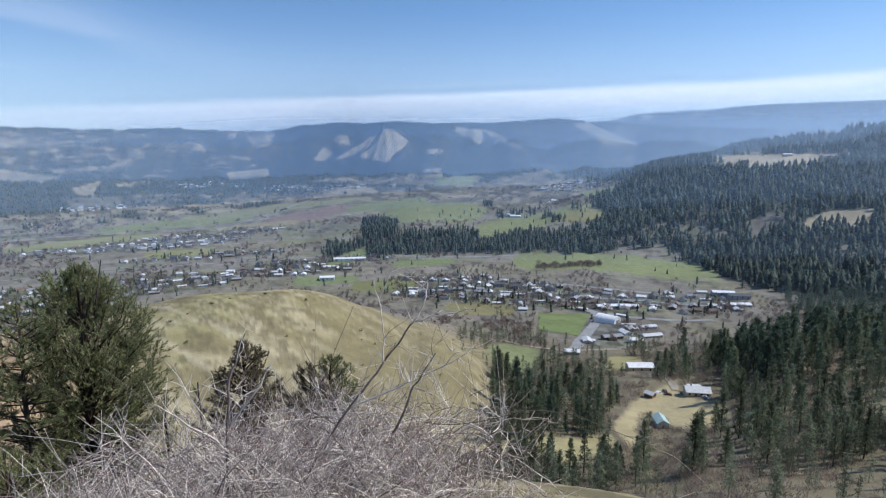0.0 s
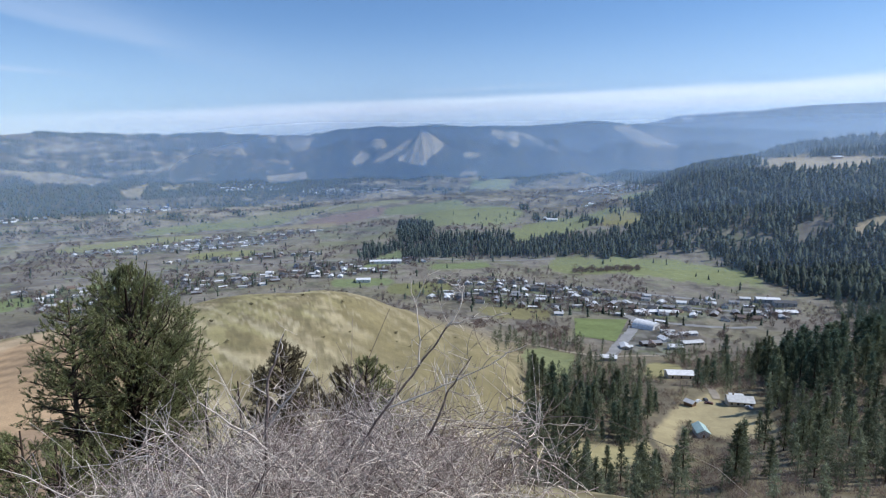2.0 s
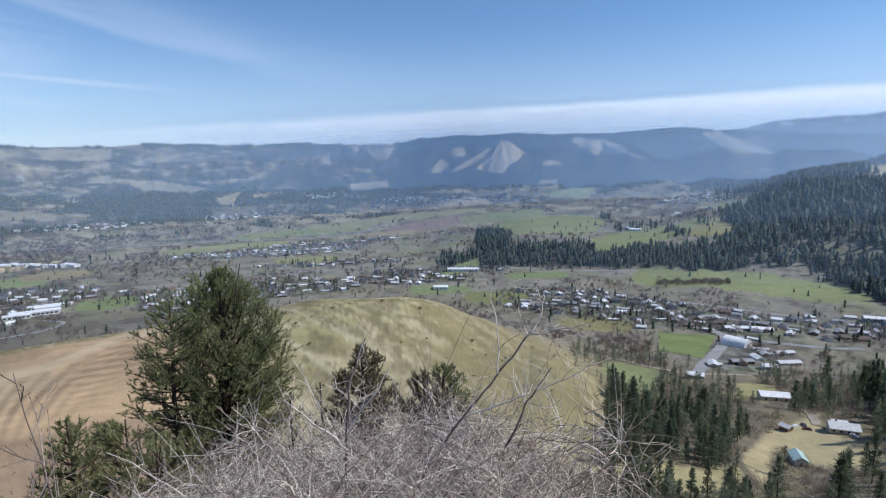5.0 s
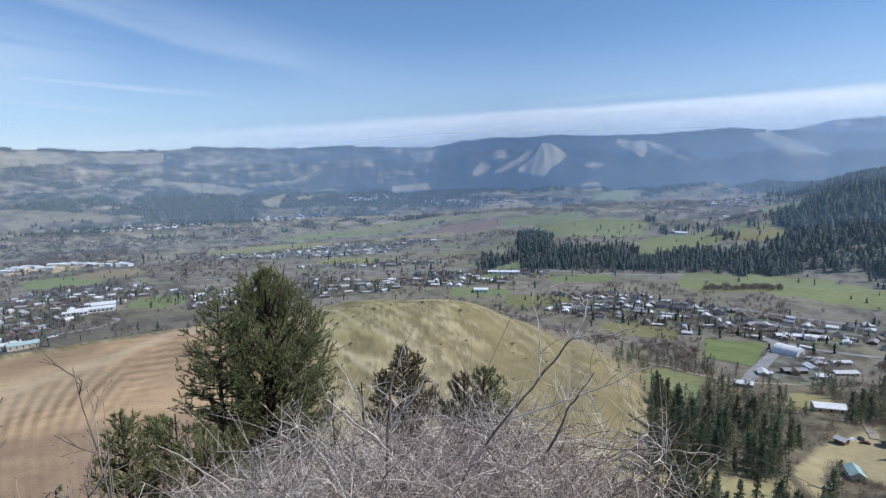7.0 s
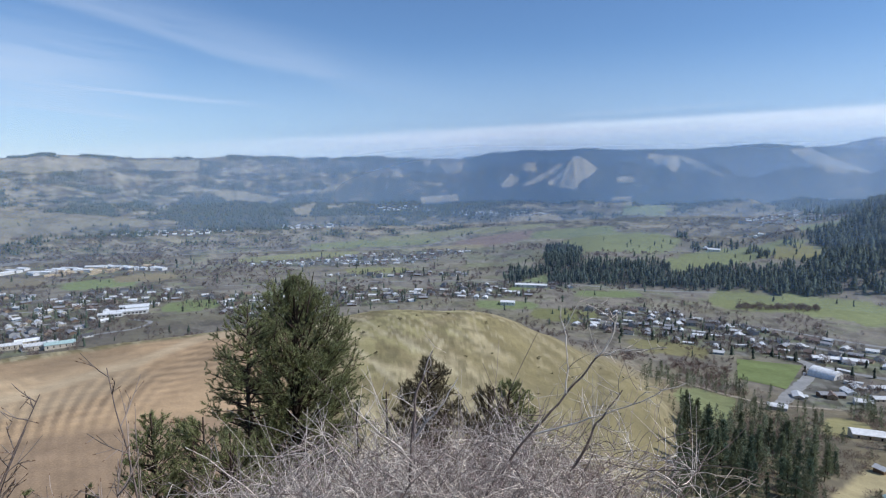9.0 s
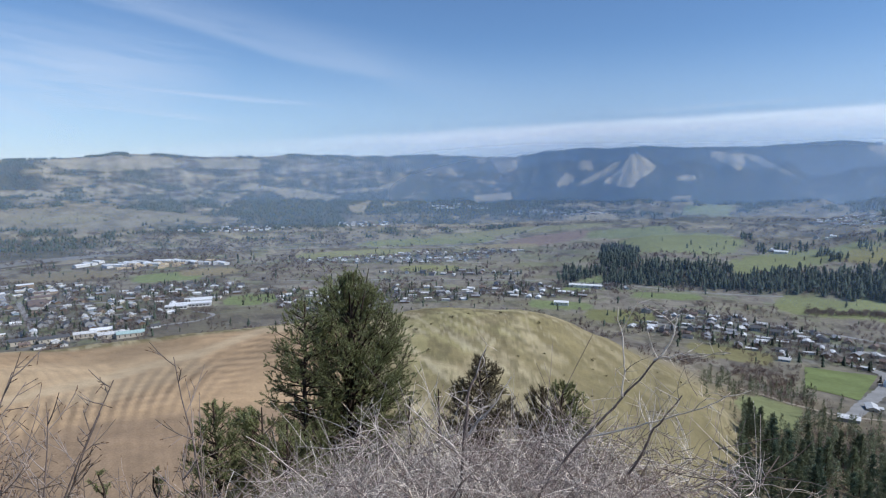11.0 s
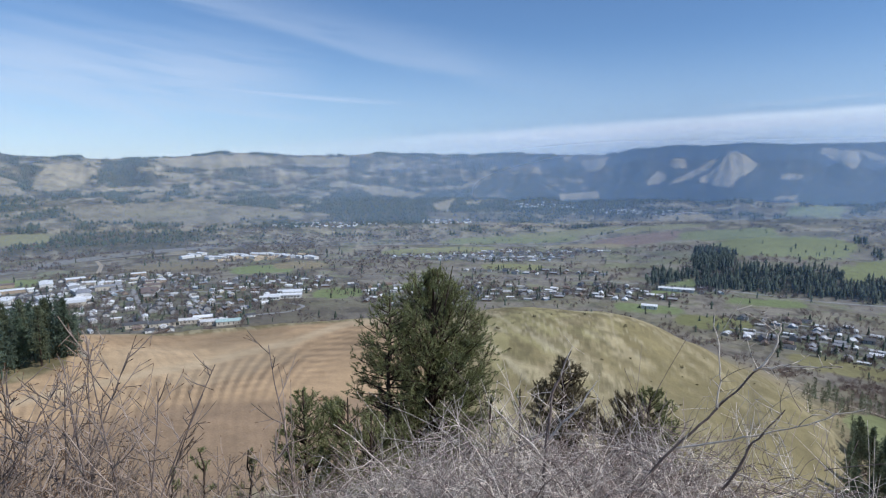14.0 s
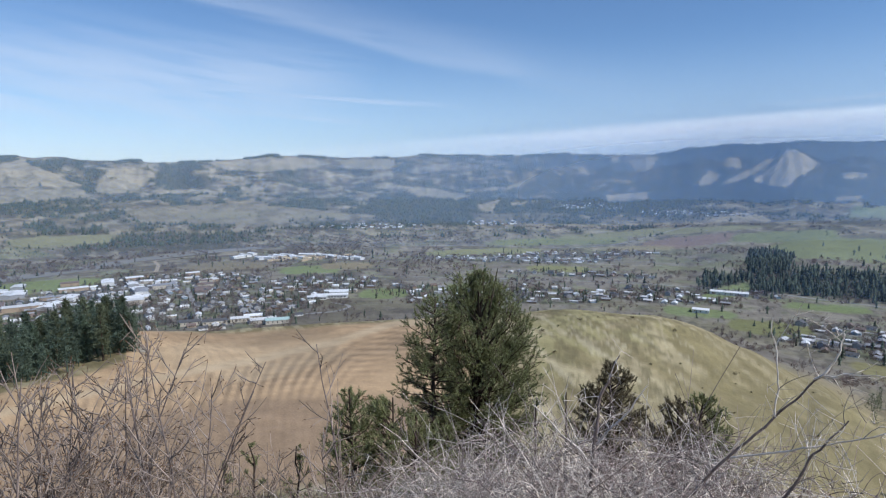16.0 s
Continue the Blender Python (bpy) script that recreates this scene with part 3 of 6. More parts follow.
def woods(x, y):
    """How densely the land is wooded, 0 to 1 (conifers)."""
    d, az = np.hypot(x, y), np.degrees(np.arctan2(x, y))
    z = height(x, y)
    w = np.zeros_like(d)
    patch = fbm(x / 230, y / 230, 31, 4)
    # the timbered hill
    foot = np.interp(az, (33, 38, 44, 49, 52.5), (1170, 1105, 985, 870, 540))
    hill = step(az, 31.5, 36) * step(d, foot, foot + 40) * (1 - step(d, 2700, 3000))
    glade = fbm(x / 34, y / 34, 35, 3)
    w = np.maximum(w, hill * step(patch + 0.25 * (fbm(x / 60, y / 60, 33, 3) - 0.5), 0.24, 0.4) * (0.55 + 0.45 * step(glade, 0.36, 0.48)))
    # the scarp under the bench
    scarp = step(az, 6.0, 9.0) * (1 - step(az, 33, 36)) * step(d, 1095, 1125) * (1 - step(d, 1190 + 60 * (patch - 0.5) * 2, 1230))
    w = np.maximum(w, scarp * 0.9)
    w = np.maximum(w, 0.9 * step(az, 10.4, 11) * (1 - step(az, 13.6, 14.2)) * step(d, 1190, 1210) * (1 - step(d, 1420, 1450)))
    # the far hills: dark in the hollows, open on the spurs
    far = step(d, 2000, 2400) * (1 - step(az, 33, 36))
    el = np.degrees(np.arctan2(z - EYE, d))
    gully = 0.55 * fbm(az / 2.6, el / 0.75, 41, 4) + 0.45 * fbm(az / 0.9, el / 0.25, 43, 4)
    open_rim = step(d, 3750, 4050) * (1 - step(az, 2, 6))
    mesa = step(az, 2.5, 4.5) * step(d, 2500, 2750)
    w = np.maximum(w, far * step(gully - 0.3 * open_rim + 0.22 * mesa - 0.065 * (1 - step(az, -8, 2)), 0.47, 0.54))
    slopes = step(d, 1700, 1900) * (1 - step(d, 3300, 3700)) * (1 - step(az, 3, 6))
    w = np.maximum(w, 0.85 * slopes * step(fbm(az / 1.9, el / 0.42, 47, 4), 0.53, 0.58))
    for outline in DARK_WOODS:
        w = np.maximum(w, 0.9 * (d > 1500) * inside(az, el, outline, 0.15, 0.8 * (fbm(az * 1.7, el * 2.6, 27, 4) - 0.5)))
    w = np.maximum(w, step(d, 1740, 1790) * (1 - step(d, 1900, 1960)) * step(az, -50, -48.5) * (1 - step(az, -37, -33)) * 0.8)
    w = np.maximum(w, step(d, 2240, 2320) * (1 - step(d, 2760, 2900)) * step(az, -26, -22) * (1 - step(az, 2, 6)) * 0.95 * step(patch, 0.36, 0.46))
    w = np.maximum(w, 0.8 * step(d, 2900, 3200) * step(az, 34, 38))
    rag = edge_noise(az, d)
    for field in FIELDS:
        w = w * (1 - mask(az, d, field, rag))
    for m, _ in hill_patches(az, d, z):
        w = w * (1 - m)
    return w


def cover_colour(x, y):
    """Colour of the bare ground at (x, y): what grows or lies there."""
    d, az = np.hypot(x, y), np.degrees(np.arctan2(x, y))
    z = height(x, y)
    col = np.empty((len(d), 3))
    col[:] = DRY

    def lay(amount, rgb):
        np.copyto(col, col + amount[:, None] * (np.array(rgb) - col))

    n1, n2, n3 = fbm(x / 90, y / 90, 51, 4), fbm(x / 26, y / 26, 52, 4), fbm(x / 400, y / 400, 53, 4)
    # near slope and knoll: dry grass, greener in the hollows, bare streaks
    near = 1 - step(d, 420, 520)
    lay(near * step(n1, 0.40, 0.6) * 0.7, (0.265, 0.225, 0.105))
    lay(near * step(az, -14, -9) * (1 - step(az, 1, 6)) * step(d, 225, 260) * step(n2, 0.35, 0.55) * 0.6, (0.335, 0.305, 0.14))
    down, over = 0.55 * x - 0.83 * y, 0.83 * x + 0.55 * y
    lay(near * step(fbm(down / 30, over / 7, 57, 4), 0.54, 0.64) * 0.7, (0.44, 0.37, 0.225))
    lay(near * (1 - step(fbm(down / 26, over / 9, 55, 4), 0.36, 0.46)) * 0.7, (0.20, 0.165, 0.085))
    lay(near * (1 - step(fbm(x / 4, y / 4, 56, 4), 0.36, 0.43)) * 0.6, (0.15, 0.13, 0.07))
    lay(near * step(fbm(down / 22, over / 3.2, 76, 3), 0.6, 0.66) * 0.6, (0.46, 0.40, 0.26))
    lay(near * (1 - step(fbm(down / 20, over / 3.5, 77, 3), 0.35, 0.4)) * 0.55, (0.16, 0.135, 0.075))
    trail = np.abs(az - 4.2 + 0.02 * (d - 300) - 2.2 * (fbm(d / 40, d * 0, 54, 2) - 0.5))
    lay(near * step(d, 270, 290) * (1 - step(trail, 0.06, 0.16)) * 0.4, (0.43, 0.37, 0.24))
    lay(near * step(az, 4, 9) * step(d, 200, 230) * (0.5 + 0.3 * step(n2, 0.4, 0.6)), (0.225, 0.188, 0.098))
    # scrub in the draw at the right and under the brow
    draw = step(az, 21.5, 25.5) * step(d, 60, 110) * (1 - step(d, 560, 640))
    lay(draw * (0.65 + 0.35 * step(n2, 0.4, 0.6)), (0.165, 0.142, 0.10))
    lay(draw * step(fbm(x / 12, y / 12, 66, 3), 0.6, 0.7) * 0.5, (0.27, 0.23, 0.14))
    # the falling slope behind the knoll, the valley floor
    floor_ = step(d, 470, 640)
    lay(floor_, SCRUB)
    lay(floor_ * step(n1, 0.5, 0.62) * 0.6, (0.2, 0.185, 0.11))
    lay(floor_ * step(n2, 0.55, 0.7) * 0.5, (0.23, 0.21, 0.175))
    lay(floor_ * (1 - step(fbm(az / 0.9, d / 24, 58, 3), 0.36, 0.44)) * 0.6, (0.09, 0.08, 0.068))
    lay(floor_ * step(fbm(az / 1.2, d / 30, 60, 3), 0.58, 0.64) * 0.5, (0.27, 0.245, 0.19))
    lay(floor_ * step(d, 1000, 1100) * (1 - step(az, -20, -8)) * step(n1, 0.36, 0.5) * 0.5, (0.10, 0.085, 0.068))
    lay(floor_ * (1 - step(az, -30, -14)) * 0.55, (0.115, 0.10, 0.082))
    flat = np.degrees(np.arctan2(z - EYE, d))
    lay(floor_ * step(d, 800, 1000) * step(fbm(az / 2.2, flat / 0.16, 72, 3), 0.56, 0.6) * 0.6, (0.30, 0.275, 0.215))
    lay(floor_ * step(d, 800, 1000) * step(fbm(az / 2.0, flat / 0.17, 74, 3), 0.6, 0.63) * 0.45, (0.20, 0.225, 0.115))
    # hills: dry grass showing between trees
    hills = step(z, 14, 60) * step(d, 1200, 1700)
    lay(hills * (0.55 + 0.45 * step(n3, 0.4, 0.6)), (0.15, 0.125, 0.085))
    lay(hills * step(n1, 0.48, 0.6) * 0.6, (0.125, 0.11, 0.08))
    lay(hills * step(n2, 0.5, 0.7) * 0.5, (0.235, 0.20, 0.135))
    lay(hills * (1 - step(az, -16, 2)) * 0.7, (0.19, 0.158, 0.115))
    tilt = np.degrees(np.arctan2(z - EYE, d))
    slopes = step(d, 1700, 1900) * (1 - step(az, 3, 6))
    lay(slopes * step(fbm(az / 1.5, tilt / 0.3, 48, 4), 0.53, 0.58) * 0.65, (0.34, 0.29, 0.195))
    lay(slopes * (1 - step(fbm(az / 1.1, tilt / 0.25, 49, 4), 0.38, 0.44)) * 0.6, (0.09, 0.08, 0.06))
    strips = fbm(az / 2.6, d / 130, 68, 4)
    lay(hills * step(strips, 0.55, 0.62) * 0.7, (0.26, 0.22, 0.14))
    lay(hills * (1 - step(strips, 0.36, 0.43)) * 0.75, (0.10, 0.095, 0.07))
    cells = fbm(az / 0.8, d / 60, 69, 3)
    lay(step(d, 1300, 1600) * step(cells, 0.6, 0.66) * 0.55, (0.37, 0.33, 0.24))
    lay(step(d, 1300, 1600) * (1 - step(cells, 0.34, 0.4)) * 0.6, (0.085, 0.08, 0.062))
    rim = step(d, 3650, 3950) * (1 - step(az, 2, 5))
    lay(rim * 0.6, (0.28, 0.235, 0.15))
    snow = step(d, 4640, 4700) * step(az, 36.5, 37.5) * (1 - step(az, 40.5, 42)) * step(fbm(x / 60, y / 60, 59, 3), 0.45, 0.55)
    # mown stubble with swaths that follow the rise
    stubble = step(az, -80, -70) * (1 - step(az, -14, -12)) * step(d, 135, 150) * (1 - step(d, 352 + 20 * (n1 - 0.5), 372))
    stubble = stubble * np.where(az < -46.2, 1 - step(d, 285 - 4.2 * (-46 - az), 293 - 4.2 * (-46 - az)), 1)
    lay(stubble, STUBBLE)
    look_down = np.degrees(np.arctan2(z - EYE, d))
    brow = np.interp(az, (-60, -45, -35.6, -27.5, -21.9), (-19.2, -18.3, -17.7, -16.5, -14.9))
    below = brow - look_down
    arc = np.hypot(az + 20.5, (look_down + 24.5) * 1.15) + 0.25 * (fbm(x / 18, y / 18, 62, 3) - 0.5)
    level = step(az, -29, -24.5)
    swath = 0.5 + 0.5 * np.sin(arc * 6.6) * (1 - level) + 0.25 * np.sin((look_down + 0.03 * az) * 12 + 1.5 * fbm(x / 30, y / 30, 64, 3)) * level
    belt = step(below, -0.15, 0.15) * (1 - step(below, 1.6, 3.2))
    lay(stubble * step(below, 0.0, 0.2) * step(swath, 0.2, 0.85) * (0.5 - 0.25 * step(below, 2.5, 5)), (0.28, 0.195, 0.12))
    lay(stubble * belt * step(az, -44, -36) * step(swath, 0.3, 0.8) * 0.4, (0.17, 0.122, 0.078))
    lay(stubble * step(below, -0.9, -0.5) * (1 - step(below, -0.2, 0.1)) * 0.7, (0.54, 0.42, 0.27))
    drill = 0.5 + 0.5 * np.sin((look_down - 0.05 * az) * 26 + 2 * (fbm(x / 25, y / 25, 63, 2) - 0.5))
    lay(stubble * (1 - step(below, -0.9, -0.5)) * step(drill, 0.5, 0.9) * 0.35, (0.27, 0.195, 0.12))
    lay(stubble * step(n1, 0.52, 0.66) * 0.4, (0.50, 0.39, 0.25))
    lay(stubble * step(d, 318, 338) * step(az, -46, -40) * (1 - step(az, -32, -26)) * 0.65, (0.27, 0.19, 0.115))
    lay(stubble * step(az, -60, -52) * (1 - step(d, 205, 222)) * 0.6, (0.23, 0.165, 0.115))
    # towns: yards, gravel and lawns
    for a0, d0, ha, hd in TOWNS:
        t = 1 - step(np.hypot((az - a0) / ha, (d - d0) / hd), 0.85, 1.05)
        lay(t * 0.8, TOWN)
        lay(t * step(n2, 0.48, 0.56) * 0.65, (0.185, 0.205, 0.105))
        lay(t * step(fbm(x / 14, y / 14, 67, 3), 0.54, 0.62) * 0.5, (0.27, 0.26, 0.235))
        lay(t * (1 - step(fbm(x / 11, y / 11, 70, 3), 0.4, 0.48)) * 0.7, (0.06, 0.055, 0.045))
    rag = edge_noise(az, d)
    for field in FIELDS:
        lay(mask(az, d, field, rag), field[5])
    for m, rgb in draw_patches(az, d, z):
        lay(m, rgb)
    for m, rgb in hill_patches(az, d, z):
        lay(m * (0.7 + 0.3 * step(n2, 0.35, 0.6)) * (1 - 0.4 * (1 - step(az, -2, 4))), rgb)
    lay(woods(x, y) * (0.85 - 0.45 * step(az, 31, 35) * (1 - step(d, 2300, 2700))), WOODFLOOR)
    lay(snow, (0.8, 0.82, 0.85))
    return col


TOWNS = ((-38, 900, 8.5, 125), (-50, 990, 7.5, 150), (-43, 1130, 9, 130), (-29, 1060, 6, 90), (-9, 960, 9, 75), (-15, 900, 6, 70), (-20, 985, 4, 60), (-4, 1180, 7, 32), (-9, 1390, 9, 95), (4, 1010, 6, 70),
         (19, 840, 6.5, 90), (26, 790, 7, 95), (35, 770, 6, 75), (42, 800, 5, 70), (35, 600, 3.5, 75), (31, 1880, 3.5, 160), (28, 2900, 3, 120), (10, 1080, 4, 30), (4, 2330, 3, 85), (9, 2250, 2.4, 60), (-3, 2480, 3.5, 70), (-12, 2060, 4, 50), (0.5, 1480, 3.4, 36), (-24, 2010, 5, 50), (25.2, 1372, 1.7, 16), (29.8, 1560, 2.4, 30))


def land_sheet():
    wide = np.concatenate([np.arange(-180, -66, 3.0), np.arange(-66, 66.01, 0.16), np.arange(69, 180.1, 3.0)])
    wide[-1] = 180
    out_ = np.concatenate([np.linspace(0.6, 3, 5), np.geomspace(3.6, 100, 62), np.geomspace(102, 640, 118), np.geomspace(646, 2400, 110), np.linspace(2416, 4000, 100), np.linspace(4016, 4960, 36)])
    A, D = np.meshgrid(wide, out_)
    xs, ys = at(A.ravel(), D.ravel())
    zs = height(xs, ys)
    n, k = len(wide), len(out_)
    i = np.arange(k - 1)[:, None] * n + np.arange(n - 1)[None, :]
    quads = np.stack([i, i + 1, i + n + 1, i + n], -1).reshape(-1, 4)[:, ::-1]
    me = bpy.data.meshes.new("ground")
    verts = np.concatenate([np.stack([xs, ys, zs], 1), [[0, 0, float(height(0.0, 0.0))]]])
    loops = quads.ravel()
    fan = np.stack([np.full(n - 1, len(verts) - 1), np.arange(n - 1), np.arange(n - 1) + 1], 1)
    me.vertices.add(len(verts))
    me.vertices.foreach_set("co", verts.ravel())
    me.loops.add(len(loops) + fan.size)
    me.loops.foreach_set("vertex_index", np.concatenate([loops, fan.ravel()]).astype(np.int32))
    me.polygons.add(len(quads) + len(fan))
    starts = np.concatenate([np.arange(len(quads)) * 4, len(loops) + np.arange(len(fan)) * 3])
    me.polygons.foreach_set("loop_start", starts.astype(np.int32))
    me.update(calc_edges=True)
    me.validate()
    me.shade_smooth()
    att = me.attributes.new("land_cover", "FLOAT_COLOR", "POINT")
    col = np.ones((len(verts), 4))
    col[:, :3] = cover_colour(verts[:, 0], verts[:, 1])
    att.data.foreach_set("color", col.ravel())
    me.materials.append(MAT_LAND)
    return tagged(new("ground", me), "hill slope, grassy knoll, valley floor and wooded hills beyond", "ground", kind="structure")


land_sheet()

# ---- tools for building ----
def mesh(name, verts, faces, mat=None, smooth=False):
    me = bpy.data.meshes.new(name)
    verts, faces = np.asarray(verts, float).reshape(-1, 3), np.asarray(faces)
    me.vertices.add(len(verts))
    me.vertices.foreach_set("co", verts.ravel())
    k = faces.shape[1]
    me.loops.add(faces.size)
    me.loops.foreach_set("vertex_index", faces.ravel().astype(np.int32))
    me.polygons.add(len(faces))
    me.polygons.foreach_set("loop_start", (np.arange(len(faces)) * k).astype(np.int32))
    me.update(calc_edges=True)
    if smooth:
        me.shade_smooth()
    for m in (mat if isinstance(mat, (list, tuple)) else [mat]):
        if m:
            me.materials.append(m)
    return me


def part(name, me, parent, label=""):
    ob = new(name, me)
    ob.parent = parent
    return tagged(ob, label)


def bmesh_data(name, bm, mat):
    me = bpy.data.meshes.new(name)
    bm.to_mesh(me)
    bm.free()
    me.materials.append(mat)
    return me


def copy_at(ob, m):
    """A copy that stands at m, whose scale is the copy's own."""
    return copy_thing(ob, m @ Matrix.Diagonal((1 / ob.scale[0], 1 / ob.scale[1], 1 / ob.scale[2], 1)))


class Pile:
    """Triangles gathered for one mesh."""

    def __init__(self):
        self.v, self.f, self.n = [], [], 0

    def add(self, verts, faces):
        verts, faces = np.asarray(verts, float).reshape(-1, 3), np.asarray(faces, int).reshape(-1, 3)
        self.v.append(verts)
        self.f.append(faces + self.n)
        self.n += len(verts)

    def tube(self, pts, r0, r1, sides=3):
        pts = np.asarray(pts, float)
        n = len(pts)
        t = np.gradient(pts, axis=0)
        t /= np.linalg.norm(t, axis=1)[:, None] + 1e-9
        side = np.cross(t, (0.31, 0.87, 0.38))
        side /= np.linalg.norm(side, axis=1)[:, None] + 1e-9
        up = np.cross(t, side)
        r = np.linspace(r0, r1, n)[:, None, None]
        a = np.arange(sides) * 2 * np.pi / sides
        ring = pts[:, None] + r * (np.cos(a)[None, :, None] * side[:, None] + np.sin(a)[None, :, None] * up[:, None])
        i, j = np.meshgrid(np.arange(n - 1), np.arange(sides), indexing="ij")
        a0, b0 = i * sides + j, i * sides + (j + 1) % sides
        faces = np.concatenate([np.stack([a0, b0, b0 + sides], -1).reshape(-1, 3), np.stack([a0, b0 + sides, a0 + sides], -1).reshape(-1, 3)])
        self.add(ring.reshape(-1, 3), faces)

    def data(self, name, mat, smooth=False):
        return mesh(name, np.concatenate(self.v), np.concatenate(self.f), mat, smooth)


def unit(v):
    return v / (np.linalg.norm(v, axis=-1, keepdims=True) + 1e-9)


def scatter(name, templates, xs, ys, hs, mat, label, category, sink=0.3, seed=1, wide=(0.85, 1.2)):
    """Many alike plants as one mesh: templates are one unit high."""
    rng = np.random.default_rng(seed)
    zs = height(xs, ys) - sink
    pile, own = Pile(), []
    pick = rng.integers(0, len(templates), len(xs))
    for k, (tv, tf) in enumerate(templates):
        on = np.where(pick == k)[0]
        if not len(on):
            continue
        a = rng.uniform(0, 2 * np.pi, len(on))
        c, s, h = np.cos(a), np.sin(a), hs[on]
        w = h * rng.uniform(*wide, len(on))
        vx = (tv[None, :, 0] * c[:, None] - tv[None, :, 1] * s[:, None]) * w[:, None] + xs[on][:, None]
        vy = (tv[None, :, 0] * s[:, None] + tv[None, :, 1] * c[:, None]) * w[:, None] + ys[on][:, None]
        vz = tv[None, :, 2] * h[:, None] + zs[on][:, None]
        faces = tf[None] + (np.arange(len(on)) * len(tv))[:, None, None]
        pile.add(np.stack([vx, vy, vz], -1), faces)
        own.append(np.repeat(rng.uniform(0, 1, len(on)), len(tv)))
    me = pile.data(name, mat)
    me.attributes.new("plant", "FLOAT", "POINT").data.foreach_set("value", np.concatenate(own))
    return tagged(new(name, me), label, category, kind="stuff")


def conifer(tiers, arms, seed, slim=0.17, low=0.12):
    """A conifer one unit high: skirts of drooping, ragged boughs round a stem."""
    rng = np.random.default_rng(seed)
    p = Pile()
    for k in range(tiers):
        u = k / (tiers - 0.3)
        z0 = low + (1 - low) * u
        top = min(z0 + (1 - low) * 1.9 / tiers, 1.0)
        r = slim * (1 - u) ** 0.5 * rng.uniform(0.6, 1.3) + 0.012
        a = np.arange(arms * 2) * np.pi / arms + rng.uniform(0, 6)
        rr = r * np.where(np.arange(arms * 2) % 2, 0.55, 1.0) * rng.uniform(0.5, 1.4, arms * 2)
        ring = np.stack([np.cos(a) * rr, np.sin(a) * rr, z0 - 0.25 * rr + rng.uniform(-0.02, 0.02, arms * 2)], 1)
        verts = np.concatenate([ring, [[rng.uniform(-.01, .01), rng.uniform(-.01, .01), top]]])
        i = np.arange(arms * 2)
        p.add(verts, np.stack([i, (i + 1) % (arms * 2), np.full(arms * 2, arms * 2)], 1))
    if tiers > 2:
        p.tube([(0, 0, 0), (0, 0, 0.5)], 0.014, 0.008, 3)
    return np.concatenate(p.v), np.concatenate(p.f)


def fuzz(n, seed, low=0.0, wide=0.5, ln=0.3, thin=0.02, stem=True):
    """A leafless crown or bush one unit high: a loose cloud of fine twigs."""
    rng = np.random.default_rng(seed)
    p = Pile()
    if stem:
        p.tube([(0, 0, 0), (0.01, 0, 0.25), (rng.normal() * 0.03, rng.normal() * 0.03, 0.7)], 0.022, 0.006, 3)
    c = unit(rng.normal(size=(n, 3))) * rng.uniform(0.15, 1, (n, 1)) ** 0.5
    c = c * np.array([wide, wide, (1 - low) / 2 - 0.1 * ln]) * rng.uniform(0.75, 1.1, (n, 1)) + np.array([0, 0, (1 + low) / 2 - 0.25 * ln])
    c[:, 2] = np.abs(c[:, 2])
    d = unit(unit(c - np.array([0, 0, low * 0.6])) + rng.normal(size=(n, 3)) * 0.35 + np.array([0, 0, 0.35]))
    side = unit(np.cross(d, rng.normal(size=(n, 3)))) * thin * rng.uniform(0.6, 1.3, (n, 1))
    l = ln * rng.uniform(0.6, 1.2, (n, 1))
    p.add(np.stack([c - d * l * 0.5 - side, c - d * l * 0.5 + side, c + d * l * 0.5], 1).reshape(-1, 3), np.arange(n * 3).reshape(-1, 3))
    return np.concatenate(p.v), np.concatenate(p.f)


def spread_points(n, az, d, keep, seed, power=1.0):
    """Random plan points in a sector, kept by a density function."""
    rng = np.random.default_rng(seed)
    a = rng.uniform(*az, n)
    dd = (rng.uniform(0, 1, n) * (d[1] ** (2 * power) - d[0] ** (2 * power)) + d[0] ** (2 * power)) ** (0.5 / power)
    xs, ys = at(a, dd)
    on = rng.uniform(0, 1, n) < keep(xs, ys)
    return xs[on], ys[on]


# ---- woods ----
STAND = [conifer(4, 4, s, slim) for s, slim in ((1, 0.15), (2, 0.18), (3, 0.22), (4, 0.16), (5, 0.2))]
DISTANT = [conifer(1, 3, s, 0.3) for s in (11, 12, 13, 14)]
rng = np.random.default_rng(5)
xs, ys = spread_points(32000, (31, 62), (900, 2330), lambda x, y: woods(x, y) * (0.8 - 0.55 * step(np.hypot(x, y), 1700, 2100)), 2)
scatter("timbered_hill", STAND, xs, ys, 8 + 20 * rng.uniform(0, 1, len(xs)) ** 1.2, MAT_FOREST, "dense dark green conifers covering the hillside", "forest", seed=3, wide=(0.95, 1.45))
xs, ys = spread_points(13000, (5, 36), (1090, 1460), lambda x, y: woods(x, y) * 0.85, 4)
scatter("scarp_trees", STAND, xs, ys, 5 + 13 * rng.uniform(0, 1, len(xs)) ** 1.6, MAT_FOREST, "band of dark conifers along the scarp below green fields", "trees", seed=6, wide=(1.0, 1.5))
xs, ys = spread_points(150000, (-64, 47), (1740, 4350), lambda x, y: woods(x, y) * 0.75, 7, 0.9)
scatter("far_woods", DISTANT, xs, ys, rng.uniform(6, 15, len(xs)), MAT_FAR_FOREST, "patches of distant conifers on the far hills", "forest", seed=8)
